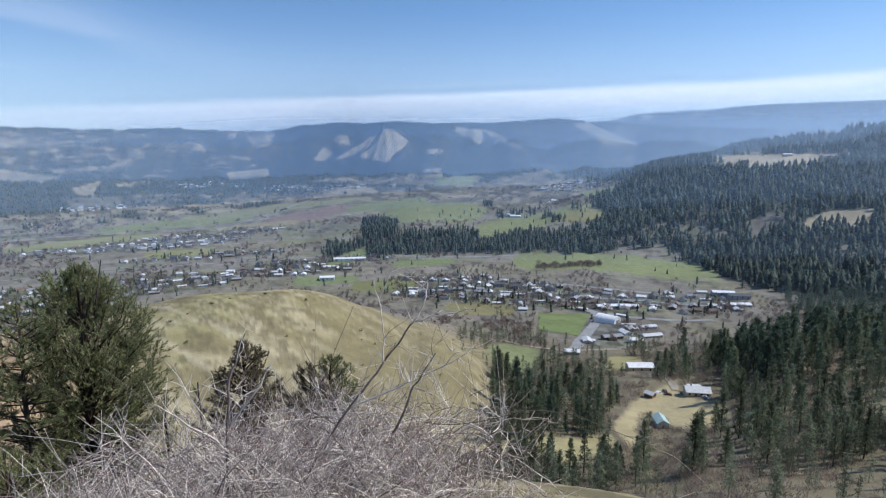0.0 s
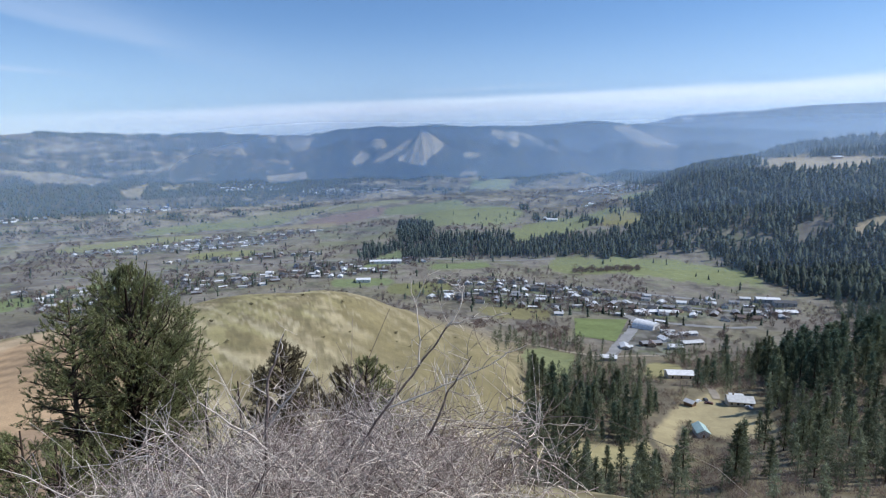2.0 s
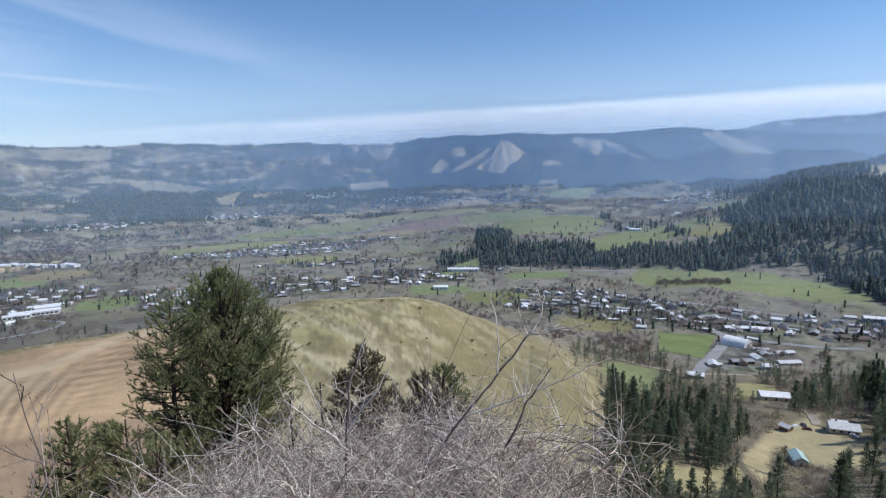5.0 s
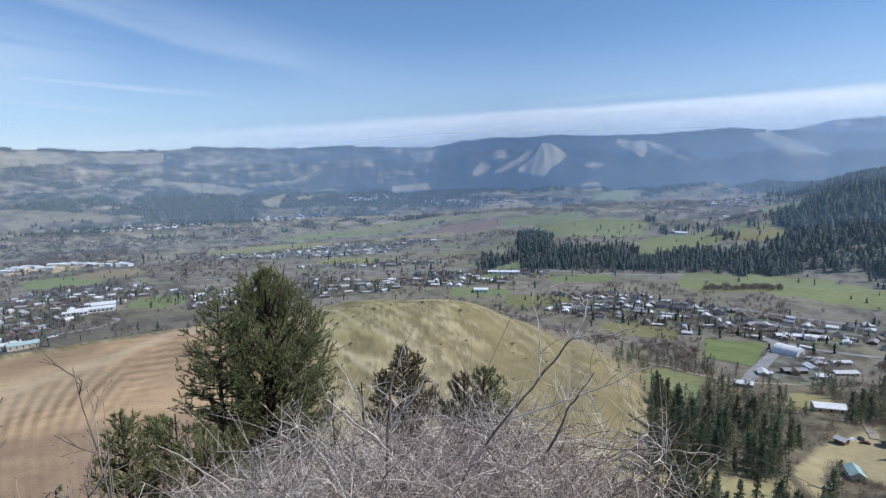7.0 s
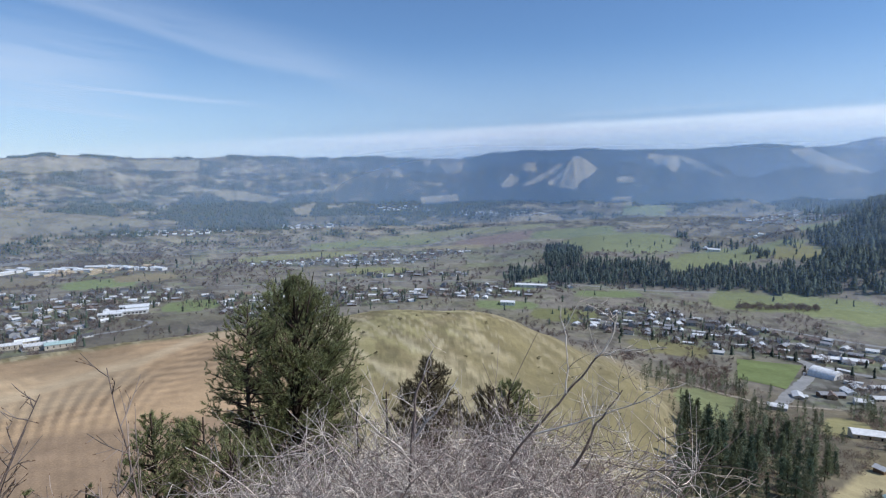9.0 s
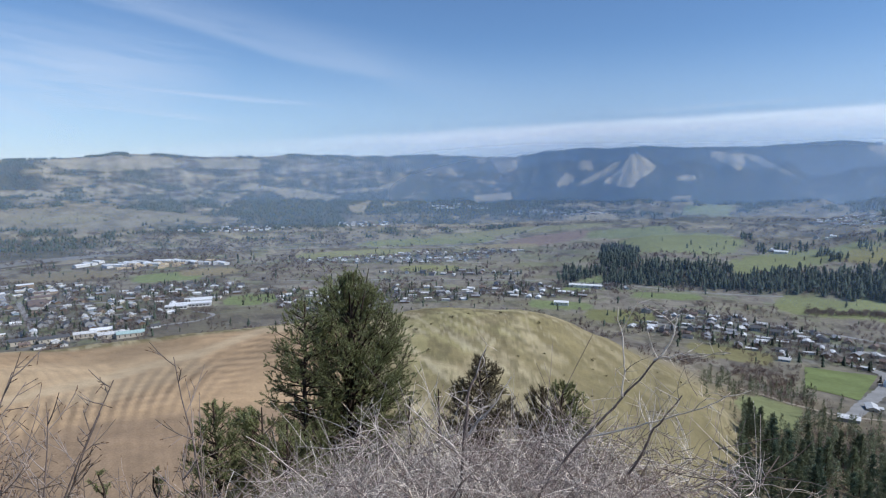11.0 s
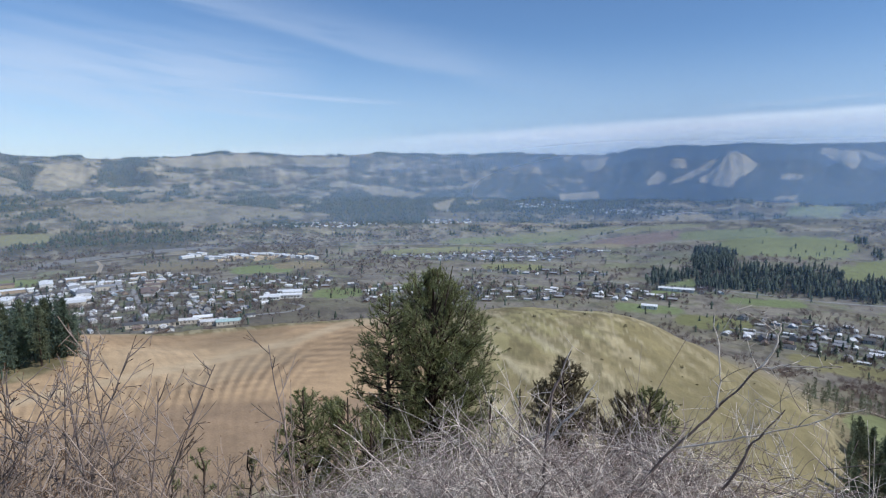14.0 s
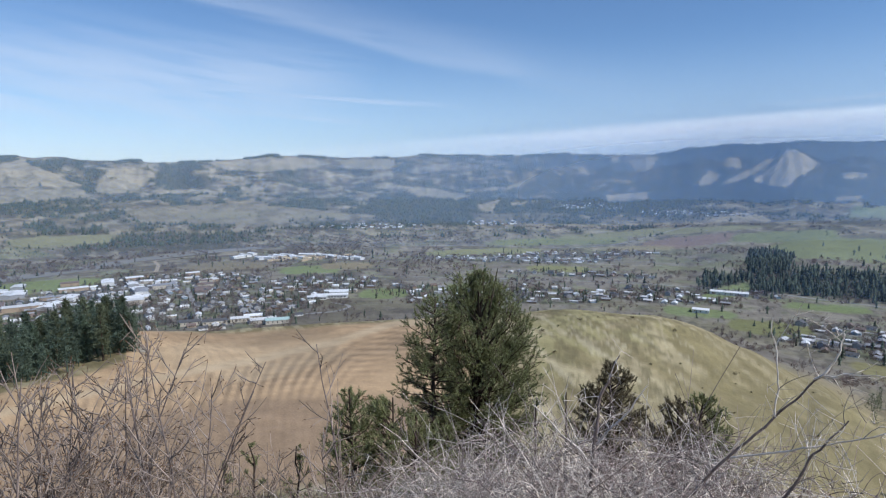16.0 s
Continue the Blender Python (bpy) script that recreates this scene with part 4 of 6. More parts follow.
xs, ys = spread_points(24000, (-64, 37), (1650, 3800), lambda x, y: (0.1 + 0.5 * step(fbm(x / 120, y / 120, 71, 3), 0.5, 0.62)) * (1 - 0.85 * step(x / y, 0.08, 0.15) * (1 - step(np.hypot(x, y), 2300, 2500))), 9, 0.8)
scatter("scattered_trees", DISTANT, xs, ys, rng.uniform(3.5, 8, len(xs)), MAT_FAR_FOREST, "scattered dark trees on the open hills", "trees", seed=10)


# places kept open: bearings, distances, share of growth left
OPEN = ((14, 23.5, 190, 480, 0.03), (38.6, 45.2, 315, 360, 0.05), (36.4, 39.4, 360, 440, 0.15), (24, 36, 178, 215, 0.55), (29, 36.5, 470, 640, 0.12), (27.8, 33.3, 578, 708, 0.02), (28, 46, 708, 860, 0.8), (-45, -43, 1290, 1480, 0.0), (-14, 15, 1530, 1920, 0.2))


def tall_ground(az, d):
    """Where tall trees stand: few between the brow and the yard."""
    return 1 - 0.93 * step(az, 35.5, 36.5) * (1 - step(az, 46.5, 47.5)) * step(d, 190, 205) * (1 - step(d, 300, 312))


def open_ground(az, d):
    k = np.ones_like(az)
    for a0, a1, d0, d1, share in OPEN:
        k = np.where((az > a0) & (az < a1) & (d > d0) & (d < d1), share, k)
    return k


def valley_growth(x, y):
    d, az = np.hypot(x, y), np.degrees(np.arctan2(x, y))
    k = open_ground(az, d) * (0.05 + 0.95 * step(fbm(az / 3.0, d / 75, 73, 3), 0.5, 0.57))
    rag = edge_noise(az, d)
    for field in FIELDS:
        k = k * (1 - mask(az, d, field, rag))
    return k


def draw_growth(x, y):
    d, az = np.hypot(x, y), np.degrees(np.arctan2(x, y))
    k = open_ground(az, d) * kept_open(x, y) * (0.45 + 0.5 * step(fbm(x / 30, y / 30, 75, 3), 0.42, 0.55))
    rag = edge_noise(az, d)
    for field in FIELDS:
        k = k * (1 - mask(az, d, field, rag))
    return k


def town_growth(x, y):
    d, az = np.hypot(x, y), np.degrees(np.arctan2(x, y))
    k = np.zeros_like(d)
    for a0, d0, ha, hd in TOWNS:
        k = np.maximum(k, 0.6 * (1 - step(np.hypot((az - a0) / ha, (d - d0) / hd), 0.9, 1.1)))
    return k * open_ground(az, d) * (d < 1250)


MAT_THICKET = needles("brown thicket twigs", (0.25, 0.19, 0.158), rough=0.95, spec=0.1, scale=0.06, low=0.6, high_=1.35, by="plant", spread=0.3)
BARE = [fuzz(62, s, 0.22, 0.4, 0.3, 0.017) for s in (21, 22, 23, 24)]
FAR_BARE = [fuzz(26, s, 0.1, 0.5, 0.45, 0.05, False) for s in (61, 62, 63)]
BRUSH = [fuzz(62, s, 0.0, 0.75, 0.36, 0.017, False) for s in (25, 26, 27, 28)]
xs, ys = spread_points(8000, (-62, 58), (540, 1050), valley_growth, 12)
scatter("leafless_trees", BARE, xs, ys, rng.uniform(4, 9, len(xs)), MAT_BARE, "grey leafless trees and scrub across the valley floor", "trees", seed=13)
xs, ys = spread_points(15000, (-62, 40), (1040, 2000), valley_growth, 32)
scatter("far_leafless_trees", FAR_BARE, xs, ys, rng.uniform(4, 10, len(xs)), MAT_BARE, "hazy grey belts of leafless trees across the valley", "trees", seed=33)
xs, ys = spread_points(14500, (-60, 48), (560, 1250), town_growth, 26)
scatter("town_trees", BARE, xs, ys, rng.uniform(4, 10, len(xs)), MAT_BARE, "grey leafless garden trees between the houses", "trees", seed=27)
bench = np.random.default_rng(30)
bp = np.array(((28.6, 1330), (29.6, 1295), (27.2, 1420), (31.4, 1400), (24.2, 1385), (25.6, 1395), (32.6, 1470), (22.8, 1560)))[bench.integers(0, 8, 110)]
xs, ys = at(bp[:, 0] + bench.normal(size=110) * 0.28, bp[:, 1] + bench.normal(size=110) * 16)
scatter("bench_trees", STAND, xs, ys, bench.uniform(6, 20, 110), MAT_FOREST, "clumps of dark conifers between the bench fields", "trees", seed=31)
hedge = np.random.default_rng(28)
ha = hedge.uniform(0, 1, 170)
xs, ys = at(27.6 + 6.2 * ha + hedge.normal(size=170) * 0.12, 992 + 46 * ha + hedge.normal(size=170) * 9)
scatter("hedgerow", BARE, xs, ys, hedge.uniform(5, 11, 170), MAT_BARE, "row of grey leafless trees across the green field", "trees", seed=29)
xs, ys = spread_points(1500, (18, 30), (470, 640), lambda x, y: valley_growth(x, y), 14)
scatter("reddish_scrub", BRUSH, xs, ys, rng.uniform(2, 5, len(xs)), MAT_RED_SCRUB, "low reddish brown scrub on a cleared slope", "scrub", seed=15)
xs, ys = spread_points(6300, (22.5, 62), (125, 560), lambda x, y: draw_growth(x, y), 16)
x2, y2 = spread_points(900, (12, 25), (85, 208), lambda x, y: 0.4 + 0.5 * step(fbm(x / 18, y / 18, 78, 3), 0.4, 0.55), 57)
xs, ys = np.concatenate([xs, x2]), np.concatenate([ys, y2])
scatter("draw_scrub", BRUSH, xs, ys, rng.uniform(1.5, 5, len(xs)), MAT_THICKET, "grey brown leafless thickets filling the draw", "scrub", seed=17)
xs, ys = spread_points(4600, (-60, 48), (600, 1250), lambda x, y: 0.55 * town_growth(x, y), 34)
scatter("town_conifers", STAND, xs, ys, rng.uniform(4, 13, len(xs)) , MAT_FOREST, "dark garden conifers and evergreen shrubs between the houses", "trees", seed=35)
xs, ys = spread_points(1300, (-62, 48), (640, 1500), lambda x, y: 0.35 + 0 * x, 18)
scatter("valley_conifers", STAND, xs, ys, rng.uniform(5, 14, len(xs)), MAT_FOREST, "single dark conifers standing among the houses", "trees", seed=19)


# ---- pines in the draw ----
def tufts(p, centres, size, blades, rng, up=0.4, thin=0.11):
    """Bursts of narrow needles."""
    n = len(centres)
    d = unit(rng.normal(size=(n, blades, 3)) + np.array([0, 0, up]))
    ln = size * rng.uniform(0.6, 1.15, (n, blades, 1))
    side = unit(np.cross(d, rng.normal(size=(n, blades, 3)))) * ln * thin
    base = centres[:, None] + d * ln * 0.12
    tri = np.stack([base - side, base + side, base + d * ln], 2).reshape(-1, 3)
    p.add(tri, np.arange(n * blades * 3).reshape(-1, 3))


def pine_data(kind, seed):
    """Trunk and crown of a tall pine, one unit high."""
    rng = np.random.default_rng(seed)
    trunk, crown = Pile(), Pile()
    lean = rng.normal(size=2) * 0.015
    spine = lambda u: np.array([lean[0] * u, lean[1] * u, u])
    trunk.tube([spine(u) for u in np.linspace(0, 1, 6)], 0.016, 0.003, 6)
    low, girth, n = {"tall": (0.08, 0.19, 76), "slim": (0.14, 0.15, 62), "broad": (0.05, 0.23, 80), "fir": (0.03, 0.22, 88)}[kind]
    for k in range(n):
        u = low + (1 - low) * (k + rng.uniform()) / n
        v = (u - low) / (1 - low)
        shape = (1 - v) ** 0.8 if kind == "fir" else (0.45 + 0.55 * math.sin(math.pi * min(1, v * 0.8 + 0.25)) ** 0.7) * (1 - v ** 1.6)
        ln = girth * shape * rng.uniform(0.55, 1.2) + 0.012
        a, e = rng.uniform(0, 6.28), (rng.uniform(-0.25, 0.1) if kind == "fir" else rng.uniform(-0.05, 0.5))
        d = np.array([math.cos(a) * math.cos(e), math.sin(a) * math.cos(e), math.sin(e)])
        b = spine(u)
        if k % 2:
            trunk.tube([b, b + d * ln * 0.8], 0.003, 0.0012, 3)
        m = 4 if ln > 0.08 else 3
        c = b + d * ln * rng.uniform(0.35, 1.0, (m, 1)) + rng.normal(size=(m, 3)) * 0.012
        tufts(crown, c, 0.068 if kind != "slim" else 0.058, 5, rng, 0.3, 0.14)
    return trunk.data("trunk", MAT_BARK), crown.data("crown", None)


def pine_thing(name, data, label, m, mat, group="", category="pine tree"):
    root = new(name)
    root.empty_display_size = 0.2
    tagged(root, label, category, group)
    part("trunk", data[0], root)
    crown = data[1]
    if not crown.materials:
        crown.materials.append(mat)
    part("crown", crown, root)
    root.matrix_basis = m
    return root


def stand(x, y, h, turn, wide=1.0):
    return Matrix.LocRotScale((x, y, float(height(x, y)) - 0.25), Euler((0, 0, turn)), (h * wide, h * wide, h))


MAT_PINE = needles("draw pine needles", (0.175, 0.198, 0.118), rough=0.8, spec=0.2, scale=0.3, low=0.75, high_=1.3, by="object", spread=0.3)
MAT_FIR = needles("dark fir needles", (0.13, 0.172, 0.115), rough=0.8, spec=0.2, scale=0.3, low=0.75, high_=1.3, by="object", spread=0.3)
MAT_LESSER = needles("grey green needles", (0.205, 0.225, 0.145), rough=0.85, spec=0.15, scale=0.3, low=0.7, high_=1.3, by="plant", spread=0.4)
MAT_EDGE_FIR = needles("hill fir needles", (0.115, 0.15, 0.108), rough=0.8, spec=0.2, scale=0.3, low=0.7, high_=1.3, by="plant", spread=0.3)
KINDS = {}
for kind, seed in (("tall", 1), ("tall", 2), ("slim", 3), ("slim", 4), ("broad", 5), ("broad", 6), ("fir", 7), ("fir", 8)):
    KINDS.setdefault(kind, []).append(pine_data(kind, 40 + seed))
PINE_LABEL = {"tall": "tall green pine with an open crown in the draw", "slim": "slim sparse pine with a bare lower trunk",
              "broad": "broad full-crowned green pine on the draw's slope", "fir": "dark green pointed fir in a dense stand"}
made = {}


def plant(n, az, d, kinds, hs, seed, group, clear=True, gap=5.0):
    rng = np.random.default_rng(seed)
    done = []
    for _ in range(n * 6):
        if len(done) >= n:
            break
        a = rng.uniform(*az)
        dd = math.sqrt(rng.uniform(d[0] ** 2, d[1] ** 2))
        x, y = at(a, dd)
        if clear and (rng.uniform() > open_ground(np.array([a]), np.array([dd]))[0] * tall_ground(a, dd) or kept_open(x, y)[0] < 0.6 or max(mask(np.array([a]), np.array([dd]), f)[0] for f in FIELDS) > 0.2):
            continue
        if any((x - q[0]) ** 2 + (y - q[1]) ** 2 < gap ** 2 for q in done):
            continue
        done.append((x, y))
        kind = kinds[rng.integers(len(kinds))]
        k = int(rng.integers(2))
        m = stand(x, y, rng.uniform(*hs), rng.uniform(0, 6.28), rng.uniform(0.85, 1.2))
        key = (kind, k)
        if key not in made:
            made[key] = pine_thing("fir_tree" if kind == "fir" else "pine_tree", KINDS[kind][k], PINE_LABEL[kind], m, MAT_FIR if kind == "fir" else MAT_PINE, group, "fir tree" if kind == "fir" else "pine tree")
        else:
            tagged(copy_at(made[key], m), group=group)


# the lesser trees of the draw, too many to count
def lesser(seed, girth, n, low):
    rng = np.random.default_rng(seed)
    p = Pile()
    p.tube([(0, 0, 0), (rng.normal() * 0.01, rng.normal() * 0.01, 0.95)], 0.014, 0.003, 4)
    for k in range(n):
        u = low + (1 - low) * (k + rng.uniform()) / n
        ln = girth * (1 - u) ** 0.6 * rng.uniform(0.5, 1.2) + 0.01
        a = rng.uniform(0, 6.28)
        c = np.array([0, 0, u]) + np.array([math.cos(a), math.sin(a), rng.uniform(-0.2, 0.4)]) * ln * rng.uniform(0.4, 1.0, (2, 1))
        tufts(p, c, 0.08, 4, rng, 0.3, 0.14)
    return np.concatenate(p.v), np.concatenate(p.f)


LESSER = [lesser(s, g, n, low) for s, g, n, low in ((31, 0.19, 40, 0.1), (32, 0.22, 44, 0.05), (33, 0.17, 34, 0.12), (34, 0.25, 42, 0.04))]


def draw_trees(x, y):
    d, az = np.hypot(x, y), np.degrees(np.arctan2(x, y))
    k = open_ground(az, d) * tall_ground(az, d) * kept_open(x, y) * (0.42 + 0.3 * step(az, 40, 43) + 0.3 * step(az, 43, 47) * step(d, 320, 345) + 0.35 * step(d, 250, 290) * (1 - step(az, 37, 39)))
    rag = edge_noise(az, d)
    for field in FIELDS:
        k = k * (1 - mask(az, d, field, rag))
    return k


xs, ys = spread_points(1750, (20, 62), (140, 560), draw_trees, 51)
scatter("draw_trees", LESSER, xs, ys, rng.uniform(5, 16, len(xs)), MAT_LESSER, "mixed smaller pines and firs crowding the draw", "trees", seed=52)
xs, ys = spread_points(330, (-66, -45.3), (250, 370), lambda x, y: 0.9 * step(np.hypot(x, y), 296 - 4.2 * (-46 - np.degrees(np.arctan2(x, y))), 300 - 4.2 * (-46 - np.degrees(np.arctan2(x, y)))), 53)
scatter("wood_edge", LESSER, xs, ys, rng.uniform(13, 25, len(xs)), MAT_EDGE_FIR, "mixed conifers in a small wood beside the stubble", "trees", seed=54)
xs, ys = spread_points(1500, (49, 62), (530, 1150), lambda x, y: 0.8 * woods(x, y) * (1 - step(np.hypot(x, y), 760, 1130)), 55)
scatter("valley_edge_firs", LESSER, xs, ys, rng.uniform(11, 25, len(xs)), MAT_EDGE_FIR, "dark firs where the wooded hill meets the draw", "trees", seed=56)
plant(50, (23.6, 36.4), (246, 345), ("tall", "broad", "slim", "fir"), (9, 22), 1, "pines beside the meadow")
plant(26, (23, 29), (195, 262), ("tall", "slim", "broad"), (11, 18), 2, "pines below the knoll")
plant(20, (24, 38), (165, 215), ("broad", "tall", "slim"), (11, 17), 3, "pines under the brow")
plant(80, (45, 60), (335, 520), ("fir", "fir", "tall"), (20, 31), 4, "dark firs on the far side of the draw", gap=6)
plant(20, (39, 47), (385, 520), ("fir", "fir", "tall"), (15, 24), 8, "firs behind the clearing", gap=6)
plant(58, (38, 60), (185, 330), ("slim", "slim", "tall"), (13, 21), 5, "slim pines in the draw", gap=6)
plant(30, (-60, -45.6), (292, 350), ("tall", "fir", "slim", "broad"), (20, 28), 6, "pines at the edge of the stubble field", clear=False, gap=6)

# ---- roads, water, buildings ----
def strip(name, line, width, mat, label, lift=0.35, category="road"):
    """A band laid over the ground along a line of (bearing, distance)."""
    pts = np.array([at(a, d) for a, d in line])
    seg = np.linalg.norm(np.diff(pts, axis=0), axis=1)
    s = np.concatenate([[0], np.cumsum(seg)])
    u = np.linspace(0, s[-1], max(int(s[-1] / 6), 4))
    cx, cy = np.interp(u, s, pts[:, 0]), np.interp(u, s, pts[:, 1])
    for _ in range(6):
        cx[1:-1], cy[1:-1] = (cx[:-2] + 2 * cx[1:-1] + cx[2:]) / 4, (cy[:-2] + 2 * cy[1:-1] + cy[2:]) / 4
    t = unit(np.stack([np.gradient(cx), np.gradient(cy)], 1))
    rng = np.random.default_rng(len(line))
    rows = []
    for k in (-0.5, -0.17, 0.17, 0.5):
        w = width * k * (1 + 0.08 * rng.normal(size=len(u)))
        x, y = cx - t[:, 1] * w, cy + t[:, 0] * w
        rows.append(np.stack([x, y, height(x, y) + lift], 1))
    v = np.stack(rows, 1)
    n = len(u)
    i, j = np.meshgrid(np.arange(n - 1), np.arange(3), indexing="ij")
    q = i * 4 + j
    me = mesh(name, v, np.stack([q, q + 4, q + 5, q + 1], -1).reshape(-1, 4)[:, ::-1], mat, True)
    return tagged(new(name, me), label, category, kind="structure")


strip("road", [(31.3, 495), (31.7, 526), (32.4, 572), (33.1, 615), (33.6, 656), (33.7, 712), (31.8, 737), (29.5, 745)], 11, MAT_ROAD, "worn grey asphalt street bending past a ball field")
strip("road", [(33.7, 708), (36.1, 700), (39.4, 685), (44, 700)], 9, MAT_ROAD, "worn grey street between the houses")
strip("road", [(19.5, 545), (23, 540), (27, 525), (30.6, 508), (36, 530)], 6, MAT_TRACK, "pale gravel road along the foot of the slope")
strip("road", [(39.5, 425), (40.6, 385), (41.2, 352)], 4, MAT_TRACK, "pale gravel drive to a house")
strip("road", [(-43.5, 1300), (-43.2, 1400), (-43.6, 1478), (-40, 1510), (-36, 1520)], 8, MAT_TRACK, "pale highway curving across the river", 0.6)
strip("road", [(-25, 1600), (-15, 1600), (-5, 1560), (0, 1640), (6, 1990)], 6, MAT_ROAD, "pale highway along the far side of the valley", 0.8)
strip("road", [(-20, 1120), (-8, 1105), (2, 1110), (12, 1108), (20, 1085), (26, 1095)], 4.5, MAT_ROAD, "valley road below the scarp")
strip("road", [(-33.5, 815), (-31, 835), (-27.5, 840), (-26, 875), (-28, 905)], 6, MAT_ROAD, "asphalt loop beside the school")
strip("road", [(-46.5, 348), (-45.5, 325), (-44.8, 300)], 3, MAT_TRACK, "faint wheel track at the field's edge", 0.12)
for k, (a0, d0, a1, d1) in enumerate(((-47, 850, -46, 1180), (-40, 820, -41, 1100), (-35, 830, -37, 1080), (-54, 960, -33, 930), (-54, 1060, -26, 1020), (14, 830, 44, 790), (18, 900, 40, 845), (-18, 980, 6, 985), (-17, 1370, 0, 1385))):
    strip("street", [(a0, d0), ((a0 + a1) / 2, (d0 + d1) / 2 + 6), (a1, d1)], 7, MAT_ROAD, "straight grey town street")
strip("river", [(-75, 1330), (-62, 1345), (-55, 1360), (-50, 1400), (-45.5, 1500), (-40, 1580), (-34, 1640)], 55, MAT_WATER, "broad slow grey river crossing the valley", 0.5, "river")


def lawn(name, line, mat, label):
    """A flat piece of turf with its corners at (bearing, distance)."""
    c = np.array([at(a, d) for a, d in line])
    n = 9
    u, v = np.meshgrid(np.linspace(0, 1, n), np.linspace(0, 1, n), indexing="ij")
    p = (c[0] * ((1 - u) * (1 - v))[..., None] + c[1] * (u * (1 - v))[..., None] + c[2] * (u * v)[..., None] + c[3] * ((1 - u) * v)[..., None])
    z = height(p[..., 0], p[..., 1]) + 0.4
    i, j = np.meshgrid(np.arange(n - 1), np.arange(n - 1), indexing="ij")
    q = i * n + j
    me = mesh(name, np.concatenate([p, z[..., None]], -1), np.stack([q, q + n, q + n + 1, q + 1], -1).reshape(-1, 4), mat, True)
    return tagged(new(name, me), label, "sports field", kind="structure")


lawn("ball_field", [(28.2, 592), (32.0, 582), (33.0, 703), (28.0, 682)], MAT_TURF, "bright green mown ball field beside the street")


def slab(bm, x0, x1, y0, y1, z0, z1):
    v = [bm.verts.new(c) for c in ((x0, y0, z0), (x1, y0, z0), (x1, y1, z0), (x0, y1, z0), (x0, y0, z1), (x1, y0, z1), (x1, y1, z1), (x0, y1, z1))]
    for f in ((3, 2, 1, 0), (4, 5, 6, 7), (0, 1, 5, 4), (1, 2, 6, 5), (2, 3, 7, 6), (3, 0, 4, 7)):
        bm.faces.new([v[i] for i in f])


def gable(bm, w, l, z, rise, over=0.5, thick=0.25):
    """A gabled roof along y, with eaves and thickness."""
    a, b = w / 2 + over, l / 2 + over
    drop = rise * over / (w / 2)
    prof = [(-a, z - drop), (0, z + rise), (a, z - drop), (a, z - drop + thick), (0, z + rise + thick), (-a, z - drop + thick)]
    f = [bm.verts.new((x, -b, h)) for x, h in prof]
    k = [bm.verts.new((x, b, h)) for x, h in prof]
    for i in range(6):
        bm.faces.new((f[i], f[(i + 1) % 6], k[(i + 1) % 6], k[i]))
    bm.faces.new((f[5], f[4], f[1], f[0]))
    bm.faces.new((f[4], f[3], f[2], f[1]))
    bm.faces.new((k[0], k[1], k[4], k[5]))
    bm.faces.new((k[1], k[2], k[3], k[4]))


def gable_wall(bm, w, l, h, rise):
    prof = [(-w / 2, -2.5), (w / 2, -2.5), (w / 2, h), (0, h + rise), (-w / 2, h)]
    f = [bm.verts.new((x, -l / 2, z)) for x, z in prof]
    k = [bm.verts.new((x, l / 2, z)) for x, z in prof]
    bm.faces.new(f)
    bm.faces.new(k[::-1])
    for i in range(5):
        bm.faces.new((f[i], k[i], k[(i + 1) % 5], f[(i + 1) % 5]))


PAINT = {n: simple(n + " paint", c, 0.8, 0.25, 0.6, 0.88, 1.1) for n, c in
         (("white", (0.72, 0.71, 0.68)), ("cream", (0.58, 0.52, 0.42)), ("grey", (0.36, 0.36, 0.36)), ("tan", (0.40, 0.31, 0.22)), ("brown", (0.19, 0.13, 0.09)), ("blue", (0.30, 0.37, 0.43)))}
ROOFS = {n: simple(n + " roof", c, r, 0.4, 0.5, 0.8, 1.15) for n, c, r in
         (("white", (0.80, 0.80, 0.79), 0.5), ("grey", (0.30, 0.30, 0.31), 0.7), ("pale", (0.62, 0.62, 0.61), 0.55), ("brown", (0.20, 0.15, 0.125), 0.8), ("green", (0.42, 0.55, 0.52), 0.5), ("dark", (0.10, 0.10, 0.105), 0.8))}
MAT_PANE = simple("window glass", (0.03, 0.035, 0.04), 0.12, 0.6, 1.0, 0.9, 1.1)


